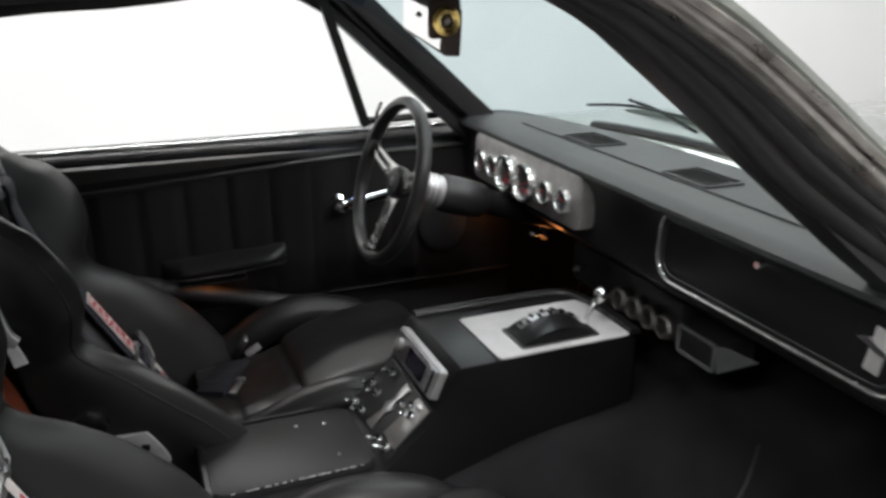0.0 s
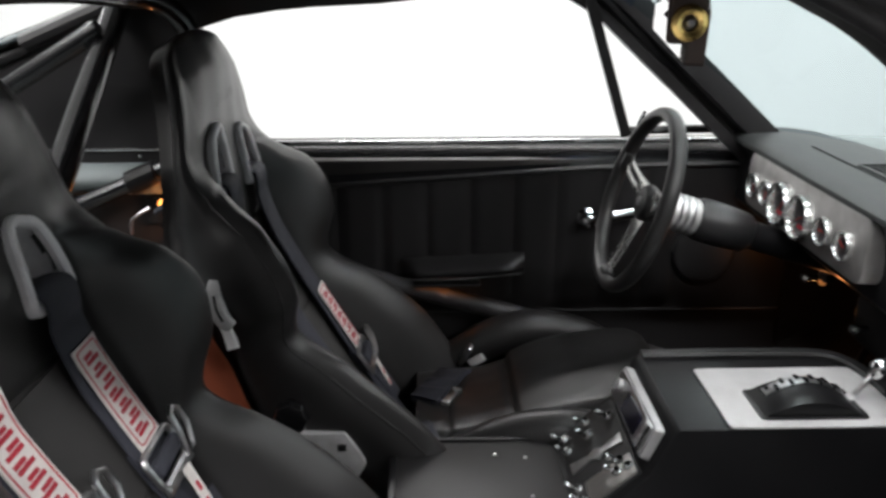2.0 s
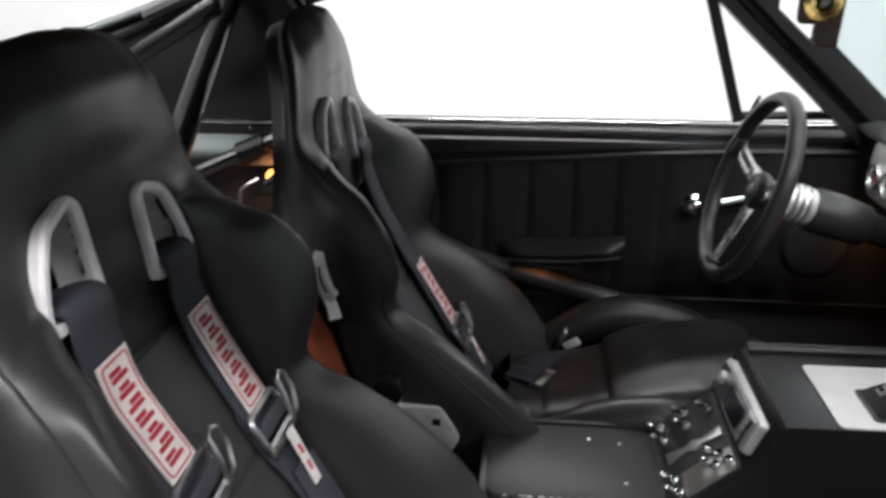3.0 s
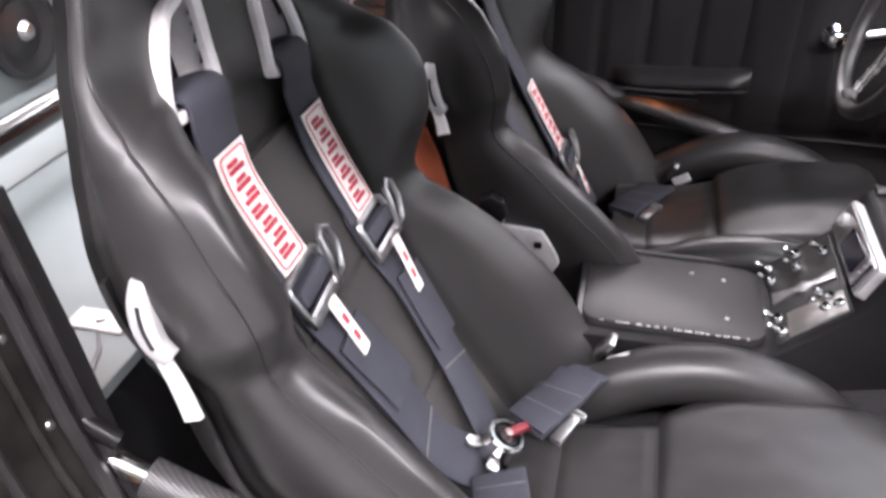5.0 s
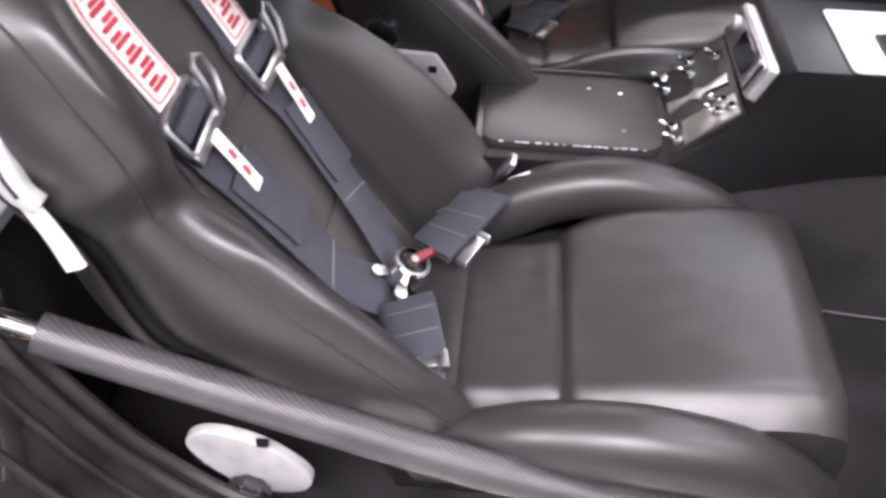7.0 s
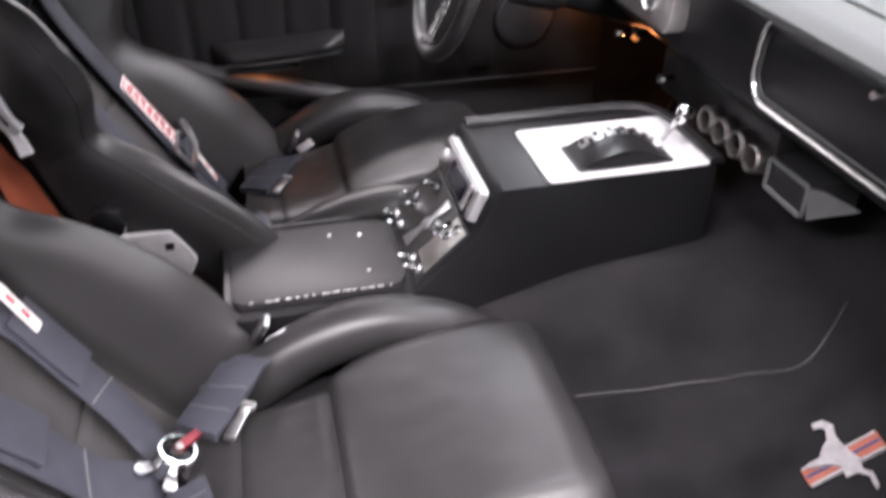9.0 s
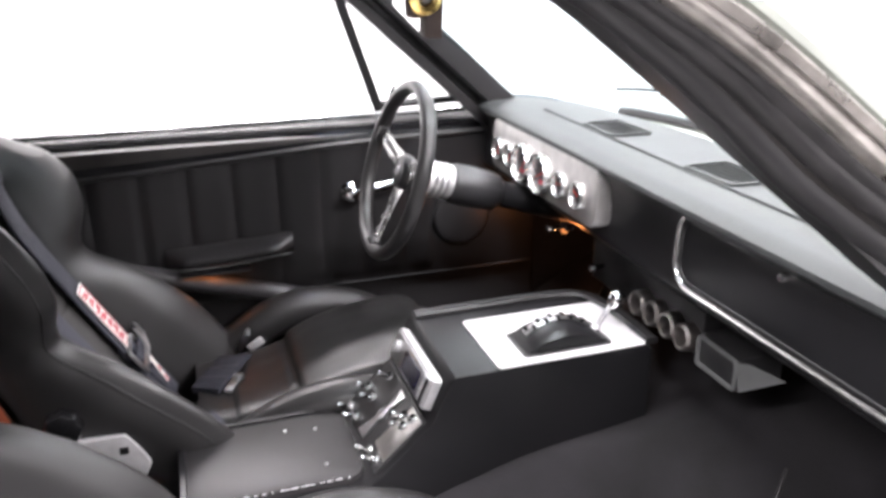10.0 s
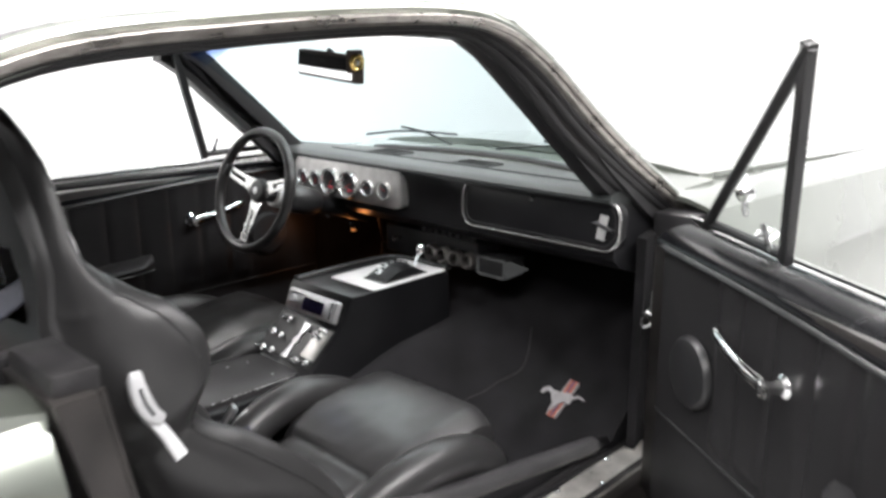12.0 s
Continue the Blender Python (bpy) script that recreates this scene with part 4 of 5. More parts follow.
TOG = [(-0.063, 0.045), (-0.092, 0.0), (-0.056, -0.003), (-0.089, -0.050), (-0.053, -0.049), (0.052, -0.050), (0.088, -0.047), (0.060, 0.034), (0.084, 0.044), (0.078, 0.024)]
for tx, ty in TOG:
    part("toggle", join(lathe([(0, 0.007), (0.008, 0.007), (0.010, 0.003), (0.010, 0.0), (0, 0)], SWP @ pose(tx, ty, 0.004), 12), lathe([(0, 0.028), (0.0035, 0.027), (0.0055, 0.022), (0.0025, 0.006), (0, 0.0)], SWP @ pose(tx, ty, 0.008, 20, 10, 0), 10)), CHROME, switch, "chrome toggle switch")
part("shift_plate", plate([(x, y) for x, y in round_rect(0.272, 0.184, 0.010, 4)], 0.003, pose(0.664, -0.031, 0.7205), 0.001), WHITE, con, "pale satin shifter plate")
gate = part("shift_gate", sheet(24, 8, lambda u, v: (0.588 + 0.150 * u, -0.100 + 0.078 * v, 0.7245 + 0.036 * math.sin(math.pi * u) ** 0.8 * math.sin(math.pi * (0.12 + 0.76 * v)) ** 0.4), lambda u, v: (0.588 + 0.150 * u, -0.100 + 0.078 * v, 0.7225)), SATIN, con, "arched black shifter gate")
part("gate_frame", sweep([Vector((0.663 + x, -0.061 + y, 0.7242)) for x, y in round_rect(0.156, 0.084, 0.004, 2)], [(-0.003, -0.001), (0.003, -0.001), (0.003, 0.002), (-0.003, 0.002)], (0, 0, 1), True), PLASTIC, con)
arch = lambda u, lift=0.0: Vector((0.588 + 0.150 * u, -0.050, 0.7245 + 0.036 * math.sin(math.pi * u) ** 0.8 + lift))
strip = part("detent_strip", sweep([arch(0.10 + 0.8 * k / 16, 0.001) for k in range(17)], strap_section(0.020, 0.003)), STEEL, gate, "bright toothed strip over the arch")
for k in range(11):
    u = 0.14 + 0.072 * k
    part("detent", shift(box(-0.003, 0.003, -0.006, 0.006, 0.0, 0.004, 0.001), frame_at(arch(u, 0.001) + Vector((0, 0.005 * (-1) ** k, 0)), arch(u + 0.01) - arch(u - 0.01), (0, 1, 0))), SATIN, strip)
lev = part("shift_lever", tube([(0.742, -0.045, 0.722), (0.758, -0.042, 0.742), (0.776, -0.037, 0.762)], 0.0045, 10), STEEL, con, "steel shift lever with clear knob")
part("knob", lathe([(0, 0.036), (0.010, 0.034), (0.0155, 0.025), (0.0155, 0.014), (0.008, 0.002), (0, 0)], frame_at((0.772, -0.038, 0.757), (0, -1, 0), (0.75, 0, -0.66)), 18), CHROME, lev)
part("collar", lathe([(0, 0.010), (0.007, 0.009), (0.011, 0.0), (0, 0)], pose(0.742, -0.045, 0.722, 0, 25, 0), 16), WHITE, lev)
part("rim", sweep(smooth_path([(0.455, 0.112, 0.722), (0.60, 0.112, 0.723), (0.745, 0.108, 0.723), (0.790, 0.085, 0.723), (0.808, 0.03, 0.723), (0.812, -0.04, 0.723), (0.812, -0.118, 0.722)], 6), [(-0.012, -0.004), (0.012, -0.004), (0.012, 0.004), (0.008, 0.008), (-0.008, 0.008), (-0.012, 0.004)]), PLASTIC, con, "black raised rim round the shifter plate")


# ---- steering ----
WM = frame_at((0.486, 0.345, 0.936), (0, -1, 0), (0.30, 0, 0.954))  # wheel plane: x to the passenger, y up, z to the driver
DM = WM @ pose(0, 0, -0.018)  # the hub is dished below the rim
wheel = thing("steering_wheel", "black three-spoke steering wheel with polished slotted spokes", "steering wheel")
part("grip", sweep([WM @ Vector((0.170 * math.cos(a), 0.170 * math.sin(a), 0)) for a in [2 * math.pi * i / 64 for i in range(64)]], ring(0.0135, 12, 0.0155), tuple(WM.to_3x3() @ Vector((0, 0, 1))), True), LEATHER, wheel, "black leather rim")
for ang in (-94, 14, 164):
    sp = part("spoke", plate([(0.030, -0.026), (0.075, -0.019), (0.160, -0.016), (0.160, 0.016), (0.075, 0.019), (0.030, 0.026)], 0.004, WM @ pose(0, 0, -0.026, 0, -7.5, ang), 0.001, [round_rect(0.070, 0.010, 0.004, 3, 0.108, 0)]), RIMMETAL, wheel, "polished slotted spoke")
    part("clamp", shift(box(0.150, 0.168, -0.020, 0.020, -0.014, 0.010, 0.006), WM @ pose(0, 0, 0, 0, 0, ang)), PLASTIC, sp)
part("hub", lathe([(0, 0.012), (0.020, 0.012), (0.030, 0.010), (0.035, 0.004), (0.037, -0.004), (0.034, -0.014), (0.026, -0.024), (0.026, -0.052), (0, -0.052)], DM, 32), PLASTIC, wheel, "round black horn hub")
part("horn_badge", lathe([(0, 0.0145), (0.008, 0.014), (0.010, 0.012), (0, 0.011)], DM, 20), STEEL, wheel)
col = thing("steering_column", "black steering column with polished adapter ring", "steering column")
part("adapter", lathe([(0, -0.066), (0.034, -0.066), (0.0365, -0.070), (0.0365, -0.118), (0.034, -0.122), (0, -0.122)], WM, 32), ALLOY, col, "polished ribbed adapter")
for k in range(3):
    part("groove", lathe([(0.0363, -0.076 - 0.013 * k), (0.0385, -0.080 - 0.013 * k), (0.0363, -0.084 - 0.013 * k)], WM, 32), STEEL, col)
part("shroud", lathe([(0, -0.122), (0.038, -0.122), (0.042, -0.130), (0.043, -0.17), (0.039, -0.225), (0.031, -0.235), (0, -0.235)], WM, 32), PLASTIC, col, "satin black column shroud")
part("tube", lathe([(0, -0.234), (0.028, -0.234), (0.028, -0.45), (0, -0.45)], WM, 24), SATIN, col)
part("stalk", tube([tuple(WM @ Vector((-0.03, 0.0, -0.145))), tuple(WM @ Vector((-0.10, 0.01, -0.135))), tuple(WM @ Vector((-0.155, 0.015, -0.12)))], 0.005, 8), CHROME, col, "chrome indicator stalk")
for px, w in ((0.25, 0.055), (0.42, 0.05)):
    ped = thing("pedal", "black rubber pedal on a steel arm under the dash", "pedal", "foot pedals")
    part("pad", shift(box(-0.006, 0.006, -w / 2, w / 2, -0.045, 0.045, 0.004), pose(1.0, px, 0.50, 0, 25, 0)), RUBBER, ped)
    part("arm", tube([(1.01, px, 0.52), (1.05, px, 0.66), (1.02, px, 0.80)], 0.008, 8), SATIN, ped)

# ---- seats ----
# by height up the back: crest of the bolster, its forward reach, widest side, rear edge, centre surface
XC = [(0.0, 0.215), (0.08, 0.236), (0.17, 0.250), (0.28, 0.250), (0.36, 0.240), (0.45, 0.228), (0.52, 0.266), (0.585, 0.279), (0.64, 0.264), (0.69, 0.238), (0.73, 0.212), (0.78, 0.188), (0.84, 0.168), (0.90, 0.150), (0.94, 0.10), (0.965, 0.03)]
FC = [(0.0, 0.105), (0.08, 0.124), (0.17, 0.118), (0.28, 0.092), (0.36, 0.062), (0.45, 0.022), (0.52, 0.074), (0.585, 0.092), (0.64, 0.086), (0.69, 0.062), (0.73, 0.050), (0.78, 0.060), (0.82, 0.076), (0.90, 0.090), (0.965, 0.08)]
WS = [(0.0, 0.245), (0.08, 0.262), (0.17, 0.274), (0.28, 0.274), (0.36, 0.264), (0.45, 0.256), (0.52, 0.286), (0.585, 0.297), (0.64, 0.288), (0.69, 0.270), (0.73, 0.260), (0.77, 0.246), (0.80, 0.232), (0.86, 0.205), (0.905, 0.184), (0.935, 0.160), (0.955, 0.115), (0.965, 0.060)]
RE = [(0.0, -0.02), (0.08, -0.03), (0.17, -0.06), (0.26, -0.10), (0.34, -0.130), (0.40, -0.122), (0.46, -0.108), (0.54, -0.084), (0.64, -0.062), (0.70, -0.042), (0.77, 0.004), (0.85, 0.046), (0.90, 0.066), (0.95, 0.080), (0.965, 0.082)]
CS = [(0.0, -0.025), (0.20, -0.036), (0.45, -0.032), (0.60, -0.022), (0.68, 0.006), (0.70, 0.018), (0.75, 0.038), (0.79, 0.058), (0.82, 0.074), (0.86, 0.092), (0.90, 0.105), (0.94, 0.107), (0.958, 0.098), (0.965, 0.088)]
LEN = 0.965
PANEL = 0.148
BACK = frame_at((-0.02, 0, 0.40), (0, 1, 0), (-0.512, 0, 0.859))  # x to the driver side, y up the back, z forward
BR = BACK.to_3x3()


def section(s):
    """Half a slice across the backrest, from its centre out to the rear edge of its side."""
    c, xc, f, w, r = table(s, CS), table(s, XC), table(s, FC), table(s, WS), table(s, RE)
    p = min(PANEL, xc * 0.74)
    g, d, e = f - c, xc - p, w - xc
    low = [(0.0, c), (p * 0.5, c), (p, c - 0.003), (p + d * 0.16, c + 0.22 * g), (p + d * 0.50, c + 0.74 * g), (xc - 0.006, f - 0.001), (xc + e * 0.58, f - 0.12 * (f - r)), (w - 0.001, f - 0.38 * (f - r)), (w - 0.012, f - 0.74 * (f - r)), (w - 0.042, r - 0.004)]
    k = min(1, max(0, (s - 0.715) / 0.085))
    k = k * k * (3 - 2 * k)
    if k == 0:
        return low
    t = c - r
    head = [(0.0, c), (w * 0.22, c), (w * 0.44, c - 0.003), (w * 0.62, c - 0.03 * t - 0.004), (w * 0.76, c - 0.11 * t - 0.005), (w * 0.88, c - 0.24 * t - 0.005), (w * 0.965, c - 0.42 * t), (w, c - 0.65 * t), (w * 0.98, r + 0.08 * t), (w - 0.022, r - 0.006)]
    return [(x0 + (x1 - x0) * k, y0 + (y1 - y0) * k) for (x0, y0), (x1, y1) in zip(low, head)]


def rib(pts, t):
    """A smooth curve through pts, by t from 0 to 1."""
    k = min(len(pts) - 2, int(t * (len(pts) - 1)))
    h = t * (len(pts) - 1) - k
    p0 = pts[k - 1] if k else (-pts[1][0], pts[1][1])
    p1, p2 = pts[k], pts[k + 1]
    p3 = pts[k + 2] if k + 2 < len(pts) else p2
    return tuple(0.5 * (2 * b + (c - a) * h + (2 * a - 5 * b + 4 * c - d) * h * h + (3 * b - a - 3 * c + d) * h ** 3) for a, b, c, d in zip(p0, p1, p2, p3))


SLICES = {}


def slice_at(v):
    k = round(v, 5)
    if k not in SLICES:
        SLICES[k] = section(v * LEN)
    return SLICES[k]


def back_front(u, v):
    a, s = 2 * u - 1, v * LEN
    q = abs(a)
    x, f = rib(slice_at(v), q)
    seam = 0.0
    if s < 0.66:
        seam -= 0.007 * math.exp(-((x - PANEL) / 0.006) ** 2) * (1 if q < 0.5 else 0)
    for k in (0.215, 0.415, 0.625):
        seam -= 0.006 * math.exp(-((s - k) / 0.006) ** 2) * (1 if x < PANEL else 0)
    if x > PANEL and 0.5 < s < 0.8:  # where the wing meets the head
        seam -= 0.0025 * math.exp(-((s - 0.745 + 0.35 * (x - PANEL)) / 0.005) ** 2)
    out = 0.0012 * math.exp(-((q - 0.70) / 0.005) ** 2) if s < 0.90 else 0.0
    puff = 0.0012 * noise.noise((x * 14 * (1 if a > 0 else -1), s * 10, 3.1))
    dome = 0.012 * max(0, 1 - (x / 0.16) ** 2) * min(1, max(0, (s - 0.82) / 0.06))
    return BACK @ Vector((math.copysign(max(0, x - out), a), s, f + seam + dome + puff))


def back_rear(u, v):
    a = 2 * u - 1
    x, f = rib(slice_at(v), abs(a))
    w, r = table(v * LEN, WS), table(v * LEN, RE)
    x = min(x, slice_at(v)[-1][0])
    return BACK @ Vector((math.copysign(x, a), v * LEN, min(r, f - 0.012) - 0.008 - 0.030 * max(0, 1 - (x / w) ** 2)))


HOLE = {-1: 0.120, 1: 0.082}  # harness slots, door side and tunnel side of the passenger seat
RISE = {-1: 0.024, 1: 0.0}  # one slot sits higher than the other
SLOT = [(-0.040, 0.0), (0.0, -0.003), (0.048, -0.002), (0.052, 0.010), (0.044, 0.036), (0.031, 0.062), (0.020, 0.078), (0.010, 0.086), (-0.006, 0.091), (-0.024, 0.097), (-0.037, 0.094), (-0.042, 0.080), (-0.042, 0.045)]  # upright on the inner side, sloping on the outer


def head_plane(s):
    return 0.020 + 0.42 * (s - 0.70)


def in_hole(u, v):
    x, y = rib(slice_at(v), abs(2 * u - 1))[0], v * LEN
    side = 1 if u > 0.5 else -1
    y -= RISE[side]
    return 0.688 < y < 0.688 + 0.086 and -0.038 < x - HOLE[side] < 0.046 - 0.50 * max(0, y - 0.700)


def twist(k):
    """Turns a backrest a little so that one side stands further forward."""
    return BACK @ Matrix(((1, 0, 0, 0), (0, 1, 0, 0), (k, 0, 1, 0), (0, 0, 0, 1))) @ BACK.inverted()


def make_seat(label, at, covers, turn, cover, drift):
    s = thing("racing_seat", label, "car seat", "front seats")
    m = Matrix.Translation(at) @ twist(turn)

    def put(n, bm, mat, lab="", parent=s):
        return part(n, shift(bm, m), mat, parent, lab)
    back = put("backrest", sheet(150, 190, back_front, back_rear, in_hole), LEATHER, "black leather bucket backrest with integral headrest")
    def cen(u, v):
        x, y = (2 * u - 1) * (PANEL - 0.008), 0.02 + 0.60 * v
        z = table(y, CS) + 0.005 + 0.02 * max(0, abs(x) - 0.09)
        for k in (0.215, 0.415):
            z -= 0.005 * math.exp(-((y - k) / 0.006) ** 2)
        return tuple(BACK @ Vector((x, y, z + 0.0015 * noise.noise((x * 14, y * 12, 5.5)))))
    put("centre_panel", sheet(28, 110, cen, lambda u, v: tuple(Vector(cen(u, v)) - BR @ Vector((0, 0, 0.02)))), SUEDE, "black cloth centre panel", back)
    def shell(u, v):
        y = 0.12 + 0.50 * v
        w = table(y, WS) - 0.022
        x = (2 * u - 1) * w
        return tuple(BACK @ Vector((x, y, table(y, RE) - 0.010 - 0.105 * (1 - abs(2 * u - 1) ** 5) * math.sin(0.3 + 2.5 * v))))
    put("back_cover", sheet(24, 24, shell, lambda u, v: tuple(Vector(shell(u, v)) + BR @ Vector((0, 0, 0.008)))), cover, "seat back cover", back)
    hn = tuple(BR @ Vector((0, -0.355, 0.935)))
    for sx in (-1, 1):
        loop = smooth_path([(sx * (x + HOLE[sx]), 0.684 + RISE[sx] + y, 0.0) for x, y in SLOT], 5, True)
        pts = [BACK @ Vector((p.x, p.y, head_plane(p.y) + 0.006)) for p in loop]
        w = sx * -1
        put("harness_slot", sweep(pts, [(-0.0045 * w, -0.046), (-0.001 * w, -0.046), (-0.001 * w, -0.004), (0.0075 * w, -0.006), (0.0075 * w, 0.002), (0.004 * w, 0.005), (-0.003 * w, 0.005), (-0.006 * w, 0.001)], hn, True), PALEGREY, "pale grey plastic harness slot bezel", back)
    for q in (-0.69, 0.69):  # stitched seam along each bolster
        put("seam", sweep([Vector(back_front(0.5 + q / 2, 0.06 + 0.86 * k / 60)) for k in range(61)], ring(0.0019, 6)), LEATHER, "", back)
    for k in range(6):
        u, v = 0.5 + (k - 2.5) * 0.026, 0.872
        p = Vector(back_front(u, v))
        du, dv = Vector(back_front(u + 0.01, v)) - p, Vector(back_front(u, v + 0.01)) - p
        put("stitch_mark", shift(join(box(-0.005, 0.005, -0.009, -0.007, -0.002, 0.0002, 0), box(-0.005, 0.005, 0.007, 0.009, -0.002, 0.0002, 0), box(-0.005, -0.003, -0.009, 0.009, -0.002, 0.0002, 0)), frame_at(p, du, dv)), LEATHER, "", back)

    m = Matrix.Translation(at) @ Matrix.Translation((0.006, drift, 0.070 if drift < 0 else 0.110)) @ Matrix.Diagonal((0.947, 0.947, 0.947, 1))

    def cush(u, v):
        x = -0.05 + 0.566 * u
        half = table(x, [(0.0, 0.170), (0.14, 0.174), (0.22, 0.200), (0.41, 0.206), (0.47, 0.203), (0.516, 0.190)])
        a = 2 * v - 1
        z = table(x, [(-0.05, 0.420), (0.10, 0.437), (0.15, 0.452), (0.17, 0.468), (0.30, 0.505), (0.44, 0.519), (0.482, 0.508), (0.503, 0.482), (0.516, 0.41)])
        z -= 0.030 * max(0, abs(a) - 0.78) / 0.22 * abs(a) - 0.006 * (1 - a * a)
        z -= 0.010 * math.exp(-((x - 0.158) / 0.007) ** 2) + 0.006 * math.exp(-((x - 0.02) / 0.006) ** 2)
        return (x, half * a, z + 0.0015 * noise.noise((x * 22, a * 5, at[1])))
    put("cushion", sheet(70, 40, cush, lambda u, v: (cush(u, v)[0] * 0.95, cush(u, v)[1], 0.345)), LEATHER, "black leather seat cushion")
    put("seam_piping", tube([(0.158, -0.165, 0.437), (0.158, -0.08, 0.452), (0.158, 0.08, 0.452), (0.158, 0.165, 0.437)], 0.0035, 8), LEATHER)
    for sy in (-1, 1):
        pts = [(-0.02, sy * 0.212, 0.385), (0.06, sy * 0.220, 0.425), (0.14, sy * 0.232, 0.466), (0.235, sy * 0.240, 0.484), (0.33, sy * 0.240, 0.470), (0.40, sy * 0.236, 0.440), (0.46, sy * 0.228, 0.385)]
        bol = put("side_bolster", sweep(smooth_path(pts, 6), lambda t: ring(0.036 + 0.012 * math.sin(3.14 * t), 16, 0.046 + 0.004 * math.sin(3.14 * t))), LEATHER, "rounded black leather thigh bolster")
        put("seam", tube([(p[0], p[1] - sy * 0.030, p[2] + 0.030) for p in pts[1:-1]], 0.0025, 6), LEATHER, "", bol)
    m = Matrix.Translation(at)
    put("base", box(-0.06, 0.43, -0.225, 0.225, 0.305, 0.43, 0.03, 3), PLASTIC, "black seat pan")
    for sy in (-1, 1):
        put("slide_rail", box(-0.05, 0.42, sy * 0.18 - 0.02, sy * 0.18 + 0.02, 0.278, 0.306, 0.004), SATIN)
        cx, cz, size = covers[0 if sy < 0 else 1]
        tall = at[1] > 0 and sy < 0
        shape = [(-0.090, 0.046), (-0.060, 0.052), (-0.008, 0.053), (0.006, 0.046), (0.032, 0.0), (0.030, -0.020), (0.0, -0.055), (-0.08, -0.060), (-0.115, -0.01)] if tall else [(-0.100, 0.030), (-0.075, 0.062), (-0.03, 0.064), (0.03, 0.035), (0.078, -0.025), (0.062, -0.070), (-0.01, -0.075), (-0.070, -0.030)]
        kx, kz = (-0.085, 0.095) if tall else (-0.015, -0.055)
        cov = put("hinge_cover", plate([(p.x, p.y) for p in smooth_path([(x * size, y * size, 0) for x, y in shape], 4, True)], 0.014, frame_at((cx, sy * 0.272 + 0.007, cz), (1, 0, 0), (0, 0, 1)), 0.003), SILVER, "pale grey recliner hinge cover")
        kn = lathe([(0, 0.030), (0.020, 0.030), (0.027, 0.026), (0.030, 0.018), (0.030, 0.008), (0.026, 0.0), (0, 0)], None, 40)
        for vt in kn.verts:
            k = 1 + 0.045 * math.cos(8 * math.atan2(vt.co.y, vt.co.x)) * (1 if math.hypot(vt.co.x, vt.co.y) > 0.02 else 0)
            vt.co.x, vt.co.y = vt.co.x * k, vt.co.y * k
        put("recliner_knob", shift(kn, frame_at((cx + kx, sy * 0.279, cz + kz), (1, 0, 0), (0, 0, -sy))), TUBE, "lobed black recliner knob", cov)
        put("cover_slot", shift(box(-0.007, 0.007, -0.003, 0.003, -0.006, 0.006, 0.001), pose(cx + (-0.004 if tall else 0.015), sy * 0.2795, cz + (0.026 if tall else 0.045))), SATIN, "", cov)
        if sy > 0:
            continue
        ly = sy * 0.292
        arc = [BACK @ Vector((sy * a, h, d)) for a, h, d in ((0.280, 0.612, -0.020), (0.287, 0.594, -0.032), (0.292, 0.573, -0.040), (0.295, 0.552, -0.042), (0.296, 0.535, -0.036))]
        flat = tuple(BR @ Vector((sy, 0, 0)))
        r = put("fold_release", sweep(smooth_path(arc, 5), lambda t: [(x * (0.75 + 0.5 * math.sin(3.1 * t)) * 0.8, y) for x, y in round_rect(0.028, 0.016, 0.005, 3)], flat), SILVER, "pale fold release housing with a dark slot")
        put("slot", sweep(smooth_path([p + BR @ Vector((sy * 0.0080, 0, 0.001)) for p in arc[1:4]], 4), round_rect(0.005, 0.002, 0.0008, 2), flat), PLASTIC, "", r)
        drop = 1.0 if at[1] < 0 else 0.6
        tab = [BACK @ Vector((ly + sy * d2, 0.555 - h * drop, d)) for h, d, d2 in ((0.0, -0.048, 0.0), (0.028, -0.046, 0.006), (0.056, -0.048, 0.011), (0.082, -0.052, 0.016))]
        put("lever", sweep(smooth_path(tab, 4), lambda t: round_rect(0.015 + 0.006 * t, 0.009, 0.003, 3), flat), WHITE, "", r)
    return s


PSEAT, DSEAT = (0.0, -0.346, 0.0), (0.098, 0.335, -0.022)
make_seat("black leather racing seat on the passenger side", PSEAT, [(-0.203, 0.435, 0.82), (-0.17, 0.42, 0.9)], 0.01, LEATHER, -0.042)
make_seat("black leather racing seat behind the steering wheel", DSEAT, [(-0.158, 0.578, 1.0), (-0.20, 0.50, 0.85)], 0.0, ORANGE, 0.042)


